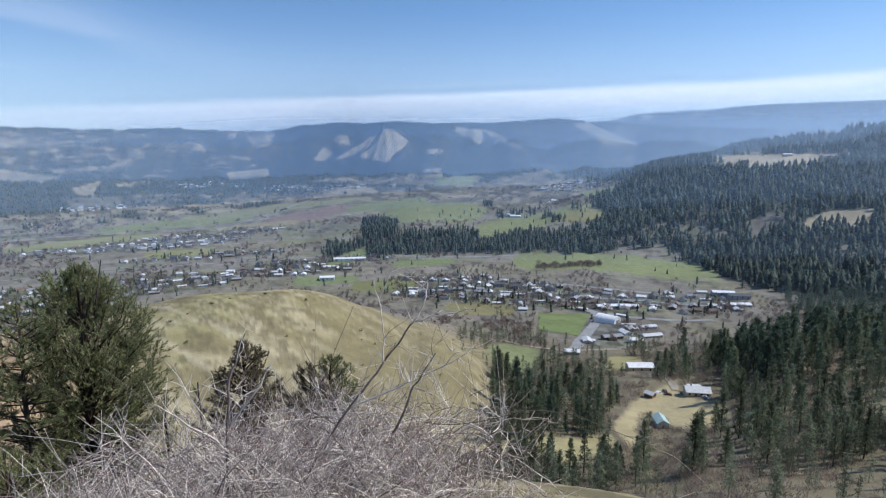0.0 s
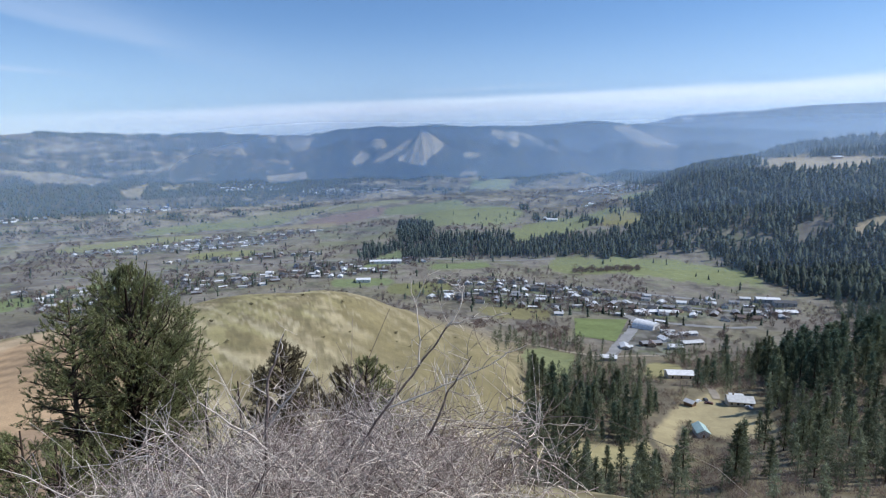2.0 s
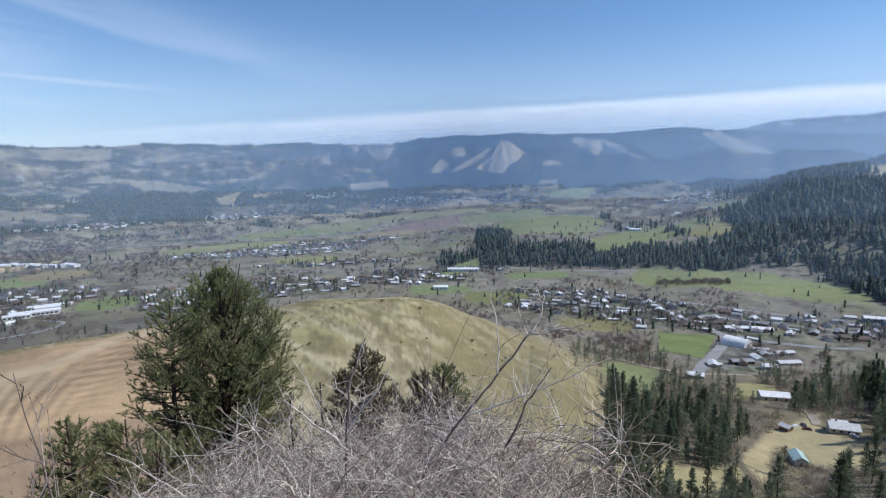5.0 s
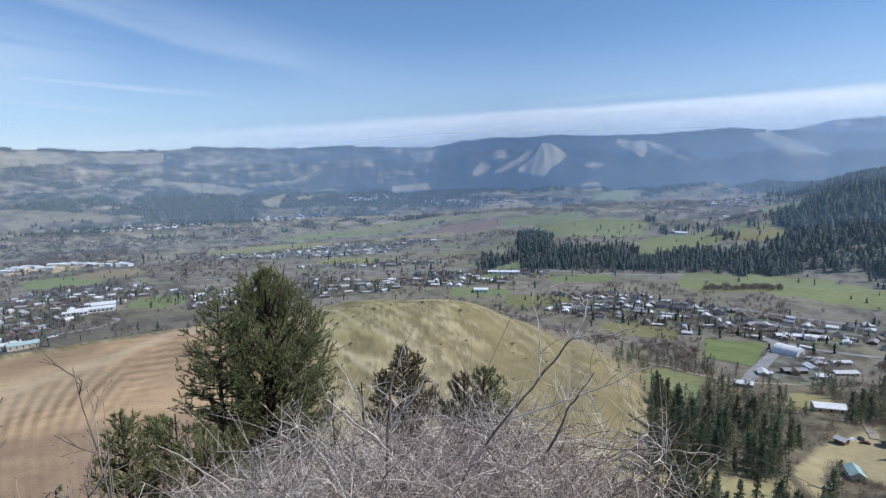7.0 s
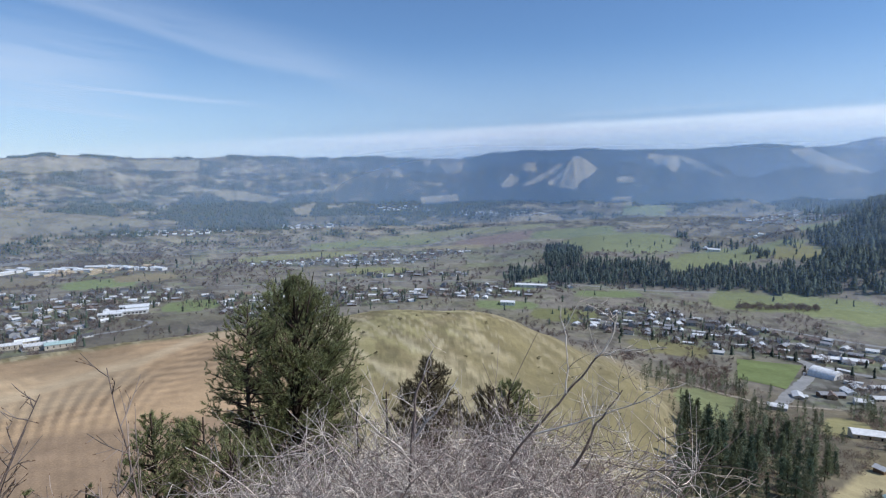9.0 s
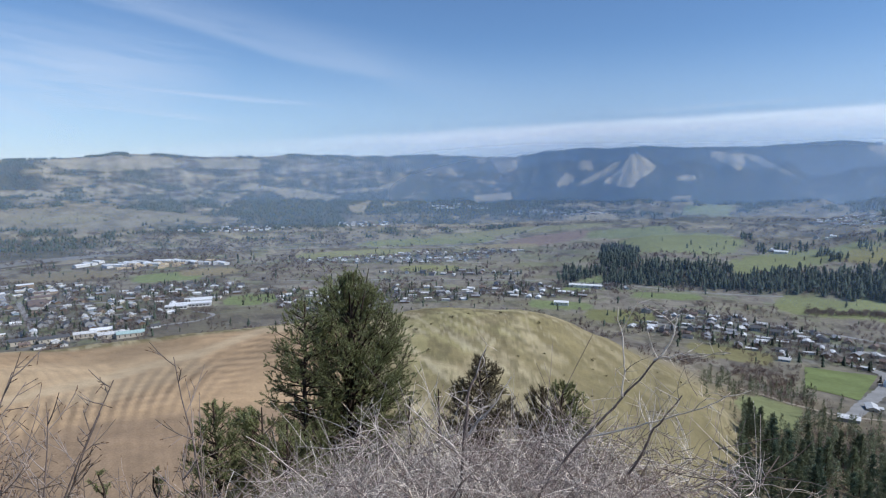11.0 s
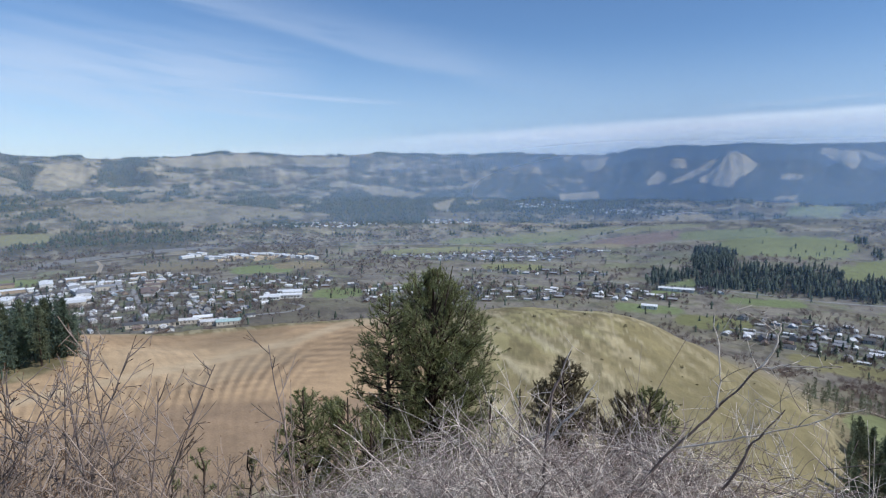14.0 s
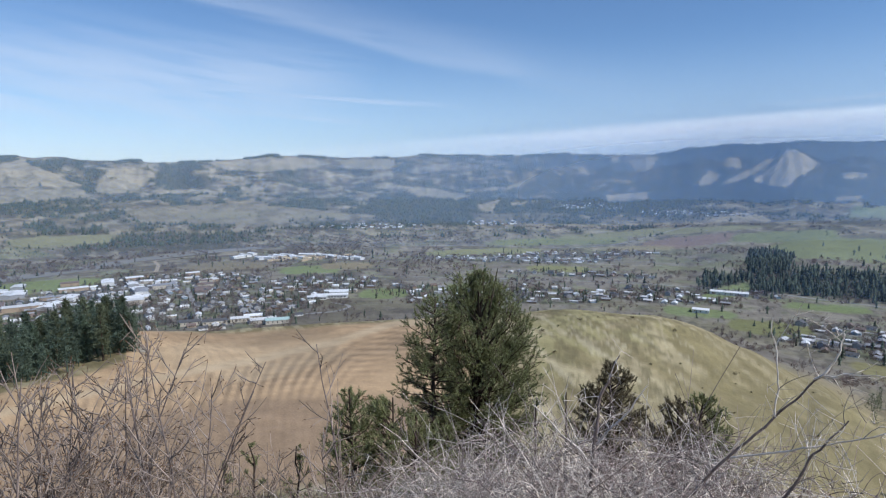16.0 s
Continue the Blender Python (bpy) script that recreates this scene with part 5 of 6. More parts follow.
def building(name, w, l, h, rise, wall, roof, label, m, category="house", group="", wing=None, panes=0, chimney=False):
    root = tagged(new(name), label, category, group)
    bm = bmesh.new()
    gable_wall(bm, w, l, h, rise)
    if wing:
        slab(bm, w / 2 - 0.2, w / 2 + wing[0], -wing[1] / 2, wing[1] / 2, -2.5, h - 0.3)
    part("wall", bmesh_data("wall", bm, PAINT[wall]), root)
    bm = bmesh.new()
    gable(bm, w, l, h, rise)
    if wing:
        slab(bm, w / 2 - 0.1, w / 2 + wing[0] + 0.4, -wing[1] / 2 - 0.4, wing[1] / 2 + 0.4, h - 0.3, h - 0.05)
    part("roof", bmesh_data("roof", bm, ROOFS[roof]), root, roof + " pitched roof")
    for k in range(panes):
        y = -l / 2 + l * (k + 0.5) / panes
        for s in (-1, 1):
            bm = bmesh.new()
            slab(bm, s * w / 2 - 0.04, s * w / 2 + 0.04, y - 0.55, y + 0.55, h * 0.38, h * 0.8)
            part("window", bmesh_data("window", bm, MAT_PANE), root)
    if panes:
        bm = bmesh.new()
        slab(bm, -0.5, 0.5, -l / 2 - 0.06, -l / 2 + 0.04, 0, 2.05)
        part("door", bmesh_data("door", bm, PAINT["brown"]), root)
    if chimney:
        bm = bmesh.new()
        slab(bm, w * 0.12, w * 0.12 + 0.8, l * 0.2, l * 0.2 + 0.8, h, h + rise + 1.0)
        part("chimney", bmesh_data("chimney", bm, PAINT["tan"]), root)
    root.matrix_basis = m
    return root


def spot(a, d, turn=0.0, sink=0.1):
    x, y = at(a, d)
    return pose(x, y, float(height(x, y)) - sink, 0, 0, turn)


# buildings that can be told apart
building("farmhouse", 8.5, 13, 3.0, 2.0, "cream", "pale", "single-storey house with pale metal roof in the clearing", spot(43.1, 346, 62), wing=(4, 7), panes=4, chimney=True)
building("barn", 5.5, 9, 3.0, 1.6, "white", "green", "white shed with pale green metal roof beside thickets", spot(40.1, 293, -22), "barn", panes=3)
building("shed", 4, 5, 2.4, 1.0, "brown", "pale", "small brown shed with pale roof near the drive", spot(39.0, 338, 20), "shed")
building("workshop", 10, 18, 4.0, 1.5, "cream", "white", "long workshop with bright white metal roof among trees", spot(37.9, 428, 70), "shed", panes=3)
building("shed", 8, 13, 3.5, 1.2, "grey", "white", "shed with bright white roof by the street", spot(31.4, 492, 60), "shed")
building("warehouse", 11, 28, 4, 1.4, "grey", "white", "long white warehouse with shallow metal roof", spot(34.6, 742, 75), "warehouse", panes=4)
building("warehouse", 12, 22, 4, 1.6, "grey", "white", "white metal-roofed warehouse beside the street", spot(36.6, 745, 65), "warehouse", panes=4)
building("warehouse", 14, 28, 5, 1.6, "grey", "white", "large grey hall with white roof near the forest edge", spot(44.6, 862, 60), "warehouse", panes=4)
building("warehouse", 14, 26, 5, 2, "grey", "dark", "large hall with dark roof near the forest edge", spot(45.9, 850, 60), "warehouse", panes=4)
building("warehouse", 12, 26, 4, 1.4, "grey", "white", "long pale hall with white roof", spot(46.0, 800, 70), "warehouse", panes=4)
building("warehouse", 8, 18, 3, 1.2, "white", "pale", "pale shed row with white doors", spot(38.4, 640, 85), "warehouse", panes=5)
building("warehouse", 8, 20, 3, 1.2, "cream", "pale", "cream storage hall with pale roof", spot(38.8, 590, 85), "warehouse", panes=5)
building("warehouse", 8, 20, 3, 1.2, "brown", "grey", "low brown shed with grey roof beside the street", spot(35.2, 575, 85), "warehouse", panes=5)
building("warehouse", 12, 58, 5, 1.8, "white", "white", "very long white barn below the scarp", spot(9.3, 1062, 80), "barn", panes=6)
building("warehouse", 12, 22, 5, 1.8, "white", "white", "white barn with metal roof in a green field", spot(7.1, 905, 80), "barn", panes=3)
building("warehouse", 12, 24, 4, 1.8, "white", "white", "white farm building on the bench", spot(25.6, 1355, 60), "barn", panes=3)
building("barn", 12, 24, 5, 2, "tan", "white", "pale barn on the high pasture", spot(48.6, 1860, 70), "barn")


for a, d, w, l, roof in ((-34.6, 800, 13, 30, "pale"), (-33.2, 792, 15, 30, "green"), (-35.4, 826, 12, 24, "white"), (-38.8, 806, 11, 30, "dark"), (-41.0, 815, 12, 28, "dark"), (-36.6, 812, 10, 24, "pale")):
    building("apartment_block", w, l, 5.5, 2.0, "cream", roof, f"two-storey block with {roof} roof at the town's edge", spot(a, d, 90 - a), "apartment block", "blocks at the edge of town", panes=5)


def dome_hall(m):
    root = tagged(new("arched_hall"), "white arched metal hall beside the ball field", "hall")
    n, w, l, h = 14, 19, 24, 8.5
    v, f = [], []
    for y in (-l / 2, l / 2):
        for k in range(n + 1):
            a = math.pi * k / n
            v.append((-math.cos(a) * w / 2, y, math.sin(a) ** 0.8 * h - (0.0 if 0 < k < n else 2)))
    for k in range(n):
        f.append((k, k + 1, n + 2 + k, n + 1 + k))
    me = mesh("shell", v, f, ROOFS["white"], True)
    part("shell", me, root)
    bm = bmesh.new()
    for y in (-l / 2 + 0.3, l / 2 - 0.3):
        bm.faces.new([bm.verts.new((-math.cos(math.pi * k / n) * w / 2, y, math.sin(math.pi * k / n) ** 0.8 * h - (0.0 if 0 < k < n else 2))) for k in range(n + 1)])
    part("end_wall", bmesh_data("end_wall", bm, PAINT["white"]), root)
    bm = bmesh.new()
    slab(bm, -3, 3, -l / 2 - 0.1, -l / 2 + 0.1, 0, 4.5)
    part("door", bmesh_data("door", bm, PAINT["grey"]), root)
    root.matrix_basis = m


dome_hall(spot(34.7, 662, 30))


def school(m):
    root = tagged(new("school"), "white flat-roofed school with stepped wings", "school")
    for x, y, w, l, h in ((0, 0, 58, 14, 5), (14, 16, 30, 15, 7), (-20, -9, 30, 10, 4.5), (10, 34, 40, 9, 5)):
        bm = bmesh.new()
        slab(bm, x - w / 2, x + w / 2, y - l / 2, y + l / 2, -1, h)
        wall = part("wing", bmesh_data("wing", bm, PAINT["white"]), root)
        bm = bmesh.new()
        slab(bm, x - w / 2 - 0.5, x + w / 2 + 0.5, y - l / 2 - 0.5, y + l / 2 + 0.5, h, h + 0.7)
        part("roof", bmesh_data("roof", bm, ROOFS["white"]), wall, "white membrane roof")
        for k in range(int(w / 5)):
            xx = x - w / 2 + 2.5 + 5 * k
            bm = bmesh.new()
            slab(bm, xx - 1.6, xx + 1.6, y - l / 2 - 0.06, y - l / 2 + 0.04, h * 0.3, h * 0.75)
            part("window", bmesh_data("window", bm, MAT_PANE), wall)
    root.matrix_basis = m


school(spot(-28.2, 945, 26))

# houses: a few built, then copied along the streets
STOCK = []
for k, (w, l, h, rise, wall, roof, wing) in enumerate((
        (8, 13, 2.8, 1.8, "white", "grey", None), (9, 15, 2.8, 1.6, "cream", "pale", (4, 6)), (8, 12, 3.0, 2.2, "tan", "brown", None),
        (9, 14, 2.8, 1.8, "white", "white", None), (4.5, 16, 2.6, 0.7, "white", "pale", None), (10, 13, 5.0, 2.4, "grey", "dark", (4, 6)),
        (8, 12, 2.8, 1.8, "blue", "pale", (3.5, 5)), (9, 16, 2.8, 1.8, "brown", "grey", None), (5, 14, 2.6, 0.8, "cream", "white", None), (9, 13, 3, 2, "white", "dark", None))):
    label = f"{wall} single-storey house with {roof} pitched roof" if h < 4 else f"{wall} two-storey house with {roof} roof"
    if l > 13 and w < 6:
        label = f"long {wall} mobile home with {roof} low roof"
    STOCK.append((w, l, h, rise, wall, roof, label, wing))
rng = np.random.default_rng(77)
plots = []
for a0, d0, ha, hd in TOWNS:
    reach = math.radians(ha) * d0
    cx, cy = at(a0, d0)
    tilt = math.radians(-a0 + rng.uniform(-12, 12))
    for i in range(-9, 10):
        for j in range(-11, 12):
            u, v = i * 24 + rng.normal() * 5.5, j * 19 + rng.normal() * 5
            x, y = cx + u * math.cos(tilt) - v * math.sin(tilt), cy + u * math.sin(tilt) + v * math.cos(tilt)
            d, az = math.hypot(x, y), math.degrees(math.atan2(x, y))
            if math.hypot((az - a0) / ha, (d - d0) / hd) > 1 or rng.uniform() < 0.17 or d < 545:
                continue
            if max(mask(np.array([az]), np.array([d]), f)[0] for f in FIELDS) > 0.3:
                continue
            if any((x - p[0]) ** 2 + (y - p[1]) ** 2 < 14.5 ** 2 for p in plots) or math.hypot((az + 28.2) * 2, (d - 950) / 30) < 2.6 or (28 < az < 37 and 560 < d < 720 and az < 34.5):
                continue
            plots.append((x, y, math.degrees(tilt) + rng.choice((0, 90)) + rng.normal() * 6))
plots.sort(key=lambda p: math.hypot(p[0], p[1]))
first, far_pile = {}, {}
for n, (x, y, turn) in enumerate(plots):
    k = int(rng.integers(len(STOCK)))
    w, l, h, rise, wall, roof, label, wing = STOCK[k]
    m = pose(x, y, float(height(x, y)) - 0.1, 0, 0, turn) @ Matrix.Diagonal((0.88, 0.88, 0.95, 1))
    if n < 290:
        if k not in first:
            first[k] = building("house", w, l, h, rise, wall, roof, label, m, group="houses in the valley", wing=wing, panes=2)
        else:
            copy_at(first[k], m)
    else:
        for what, mat in (("wall", PAINT[wall]), ("roof", ROOFS[roof])):
            bm = far_pile.setdefault((what, mat.name), (bmesh.new(), mat))[0]
            n0 = len(bm.verts)
            gable_wall(bm, w, l, h, rise) if what == "wall" else gable(bm, w, l, h, rise)
            bm.verts.ensure_lookup_table()
            for vert in bm.verts[n0:]:
                vert.co = m @ vert.co
far_town = tagged(new("far_houses"), "distant small houses with pale and grey roofs", "houses", kind="stuff")
for (what, _), (bm, mat) in far_pile.items():
    part("walls" if what == "wall" else "roofs", bmesh_data(what, bm, mat), far_town)

# shops and halls of the larger town, the mill by the river
for k in range(34):
    a, d = rng.uniform(-55, -38), rng.uniform(980, 1240)
    w, l = rng.uniform(14, 22), rng.uniform(22, 46)
    building("shop_hall", w, l, rng.uniform(4, 7), 1.0, ("white", "cream", "grey", "tan")[k % 4], ("white", "pale", "grey", "white", "brown")[(k // 2) % 5],
             "large low commercial building with a pale roof", spot(a, d, 45 + rng.normal() * 8 + 90 * (k % 2)), "commercial building", "shops and halls in the town")
for k in range(19):
    a, d = -36.5 + 0.62 * k, 1470 - 4 * k + rng.uniform(-45, 35)
    building("mill_shed", rng.uniform(9, 16), rng.uniform(14, 38), 5, 1.6, "white", ("white", "pale")[k % 2], "long white sawmill shed near the river", spot(a, d, 60 + rng.normal() * 25), "mill shed", "sawmill sheds")
MAT_LUMBER = simple("stacked lumber", (0.56, 0.45, 0.30), 0.85, 0.2, 0.5, 0.7, 1.25, "object", 0.25)
bm = bmesh.new()
for k in range(4):
    for j in range(3):
        slab(bm, -9, 9, j * 2.2 - 3, j * 2.2 - 1.2, k * 1.1, k * 1.1 + 0.95)
lumber = bmesh_data("lumber_stack", bm, MAT_LUMBER)
for k in range(26):
    ob = tagged(new("lumber_stack", lumber), "stack of pale yellow sawn lumber in the mill yard", "lumber stack", "lumber stacks in the mill yard")
    ob.matrix_basis = spot(rng.uniform(-34, -24.5), rng.uniform(1350, 1430), 60 + rng.normal() * 20)

# a heap of cut logs on the stubble
MAT_LOG = simple("cut logs", (0.30, 0.2, 0.12), 0.9, 0.15, 2.0, 0.6, 1.4, "object", 0.3)
heap = tagged(new("log_heap"), "small heap of cut logs and brush on the stubble field", "log heap")
lr = np.random.default_rng(9)
for k in range(26):
    p = Pile()
    c = np.array([lr.normal() * 1.7, lr.normal() * 0.8, 0.2 + abs(lr.normal()) * 0.4])
    d = unit(np.array([lr.normal(), lr.normal(), lr.normal() * 0.2]))
    p.tube([c - d * 1.1, c, c + d * 1.1], 0.16, 0.13, 7)
    part("log", p.data("log", MAT_LOG, True), heap)
heap.matrix_basis = spot(-24.4, 212, 20)


# vehicles by the drive and in the yards
def car(colour, label, m, group):
    root = tagged(new("car"), label, "car", group)
    bm = bmesh.new()
    prof = [(-2.2, 0.35), (2.2, 0.35), (2.25, 0.75), (1.2, 0.92), (0.6, 1.45), (-1.3, 1.45), (-1.9, 0.95), (-2.25, 0.85)]
    for lo, hi in ((0, 8),):
        f = [bm.verts.new((x, -0.85 + (0.12 if z > 1 else 0), z)) for x, z in prof]
        k = [bm.verts.new((x, 0.85 - (0.12 if z > 1 else 0), z)) for x, z in prof]
        bm.faces.new(f)
        bm.faces.new(k[::-1])
        for i in range(8):
            bm.faces.new((f[i], k[i], k[(i + 1) % 8], f[(i + 1) % 8]))
    bmesh.ops.recalc_face_normals(bm, faces=bm.faces)
    part("body", bmesh_data("body", bm, colour), root)
    bm = bmesh.new()
    slab(bm, -1.2, 0.75, -0.79, 0.79, 1.0, 1.38)
    part("window", bmesh_data("window", bm, MAT_PANE), root)
    for x in (-1.4, 1.4):
        for y in (-0.8, 0.8):
            p = Pile()
            p.tube([(x, y - 0.1, 0.33), (x, y + 0.1, 0.33)], 0.33, 0.33, 10)
            part("wheel", p.data("wheel", ROOFS["dark"]), root)
    root.matrix_basis = m
    return root


CARS = [car(simple(n + " car paint", c, 0.35, 0.5), f"{n} car parked on bare ground", spot(a, d, t), "parked cars") for n, c, a, d, t in (
    ("white", (0.75, 0.75, 0.74), 39.7, 345, 20), ("dark", (0.04, 0.04, 0.05), 40.3, 349, 70), ("silver", (0.4, 0.41, 0.42), 43.9, 339, 95), ("maroon", (0.12, 0.045, 0.04), 40.6, 343, 130))]
cr = np.random.default_rng(5)
for k in range(46):
    a0, d0, ha, hd = TOWNS[(0, 3, 7, 8, 9, 11)[k % 6]]
    copy_thing(CARS[k % 3], spot(a0 + cr.uniform(-0.6, 0.6) * ha, d0 + cr.uniform(-0.6, 0.6) * hd, cr.uniform(0, 360)))

# ---- the near slope: pines, thickets, grass ----
def brushes(p, tips, ways, size, blades, rng):
    """Needles set along the last length of each shoot, swept forward like a bottle brush."""
    n = len(tips)
    way = unit(ways)[:, None]
    d = unit(way + 0.75 * unit(np.cross(way, rng.normal(size=(n, blades, 3)))))
    ln = size * rng.uniform(0.4, 0.62, (n, blades, 1))
    base = tips[:, None] - way * size * rng.uniform(0, 1, (n, blades, 1))
    side = unit(np.cross(d, rng.normal(size=(n, blades, 3)))) * ln * 0.085
    p.add(np.stack([base - side, base + side, base + d * ln], 2).reshape(-1, 3), np.arange(n * blades * 3).reshape(-1, 3))


DOME = ((0.0, 0.2), (0.09, 0.42), (0.22, 0.68), (0.34, 0.86), (0.45, 0.98), (0.56, 1.0), (0.68, 0.92), (0.78, 0.8), (0.87, 0.62), (0.95, 0.36), (1.0, 0.1))


def big_pine(h, reach, limbs, seed, label, m, blades=16, low=0.12, crown_mat=None, name="pine_tree", tuft=0.2, fork=True, rise=(0.1, 0.85)):
    """A pine seen from near by: forked trunk, rising limbs, side shoots, bursts of needles."""
    rng = np.random.default_rng(seed)
    trunk, wood, green = Pile(), Pile(), Pile()
    bend = rng.normal(size=(7, 2)) * 0.05 * np.linspace(0, 1, 7)[:, None]
    spine = np.array([(bend[i, 0], bend[i, 1], h * i / 6) for i in range(7)])
    trunk.tube(spine, 0.017 * h, 0.02, 8)
    axes = [(spine, 1.0)]
    if fork:
        for s in (-1, 1):
            b = spine[2] + np.array([0, 0, 0.1 * h * (s > 0)])
            f = np.array([b + np.array([s * (0.12 * reach * t + 0.2 * reach * t * t), rng.normal() * 0.05, 0.58 * h * t]) for t in np.linspace(0, 1, 6)])
            trunk.tube(f, 0.009 * h, 0.012, 6)
            axes.append((f, 0.55))
    mid_z, half_z = h * (1 + low) / 2, h * (1 - low) / 2
    for k in range(limbs):
        s = -1 + 2 * (k + rng.uniform()) / limbs
        outer = float(np.interp((s + 1) / 2, *zip(*DOME))) if fork else math.sqrt(max(1 - abs(s) ** 2.4, 0.02))
        r = reach * outer * (rng.uniform(0.86, 1.04) if rng.uniform() < 0.72 else rng.uniform(0.4, 0.86))
        a = rng.uniform(0, 6.28)
        zt = mid_z + half_z * s
        climb = math.tan(rise[0] + (rise[1] - rise[0]) * (s + 1) / 2 + rng.normal() * 0.1)
        zb = min(max(zt - r * climb, low * h * 0.6), h * 0.97)
        axis = axes[0][0] if (not fork or rng.uniform() < 0.7) else axes[1 + int(rng.integers(2))][0]
        f = min(max((zb - axis[0][2]) / (axis[-1][2] - axis[0][2]), 0), 0.999) * (len(axis) - 1)
        i = int(f)
        b = axis[i] + (axis[i + 1] - axis[i]) * (f - i)
        tip = np.array([math.cos(a) * r, math.sin(a) * r, zt])
        ln = float(np.linalg.norm(tip - b))
        d = (tip - b) / ln
        t = np.linspace(0, 1, 6)[:, None]
        line = b + d * ln * t + np.array([0, 0, 0.14 * ln]) * (t ** 2 - t) + rng.normal(size=(6, 3)) * 0.03 * ln * t
        wood.tube(line, 0.012 + 0.012 * ln, 0.006, 5)
        shoots = max(5, int(ln * 9))
        ends, ways = [line[-1]], [d + np.array([0, 0, 0.35])]
        for q in range(shoots):
            w = rng.uniform(0.42, 1.0)
            g = w * 5
            gi = min(int(g), 4)
            s0 = line[gi] + (line[gi + 1] - line[gi]) * (g - gi)
            sd = unit(d * 0.6 + rng.normal(size=3) * 0.55 + np.array([0, 0, 0.45]))
            sl = ln * rng.uniform(0.1, 0.28) + 0.08
            s1 = s0 + sd * sl
            wood.tube([s0, (s0 + s1) / 2 + rng.normal(size=3) * 0.02, s1], 0.007, 0.004, 3)
            ends += [s1, s0 + sd * sl * 0.66]
            ways += [sd + np.array([0, 0, 0.3]), sd + rng.normal(size=3) * 0.5]
        brushes(green, np.array(ends), np.array(ways), tuft, blades, rng)
    root = tagged(new(name), label, "pine tree")
    part("trunk", trunk.data("trunk", MAT_BARK, True), root)
    part("limb_frame", wood.data("branches", MAT_BARK, True), root)
    part("crown", green.data("crown", crown_mat or MAT_NEEDLE), root, "bursts of long green needles")
    root.matrix_basis = m
    return root


def near_spot(a, d, top=None, turn=0.0):
    """A place on the near slope, and the height of a plant there whose top shows at an elevation."""
    x, y = at(a, d)
    z = float(height(x, y)) - 0.12
    return pose(x, y, z, 0, 0, turn), (None if top is None else EYE + d * math.tan(math.radians(top)) - z)


m, h = near_spot(-13.8, 20, -9.5)
big_pine(h, 2.1, 300, 3, "full green pine with rising forked limbs on the slope", m, tuft=0.185, blades=18, rise=(0.0, 1.15), low=0.06)
m, h = near_spot(-18.2, 19.0, -12.1)
big_pine(h, 1.3, 150, 4, "narrower pine close beside the larger pine", m, fork=False, tuft=0.175, rise=(-0.1, 0.6))
m, h = near_spot(-22.4, 18, -21.6)
big_pine(h, 1.5, 90, 5, "low dense young pine below the tall pines", m, fork=False, low=0.05)
m, h = near_spot(-20.2, 16.5, -23.2)
big_pine(h, 1.25, 80, 15, "low dense young pine below the tall pines", m, fork=False, low=0.05)
m, h = near_spot(-26.7, 17, -20.6)
big_pine(h, 0.85, 120, 6, "slender young pine at the edge of the stubble", m, fork=False, low=0.08, tuft=0.17)
m, h = near_spot(-0.9, 17, -17.7)
big_pine(h, 1.0, 170, 7, "young pine with browned needles behind the thicket", m, fork=False, crown_mat=MAT_NEEDLE_DRY, tuft=0.19)
m, h = near_spot(5.3, 17, -20.4)
big_pine(h, 0.85, 130, 8, "small young pine with browned needles behind the thicket", m, fork=False, crown_mat=MAT_NEEDLE_DRY, tuft=0.18)
m, h = near_spot(7.6, 17.5, -19.6)
big_pine(h, 0.85, 130, 9, "small green young pine behind the thicket", m, fork=False, tuft=0.18)
for a, d, top, s in ((-36.2, 19, -24.5, 21), (-39.0, 20, -25.6, 22), (-5.0, 18, -20.8, 23), (-8.0, 17, -21.3, 24), (-32.2, 18, -25.2, 25)):
    m, h = near_spot(a, d, top)
    big_pine(max(h, 1.2), 0.5, 18, s, "small dark young pine on the slope", m, fork=False, low=0.05, tuft=0.16)


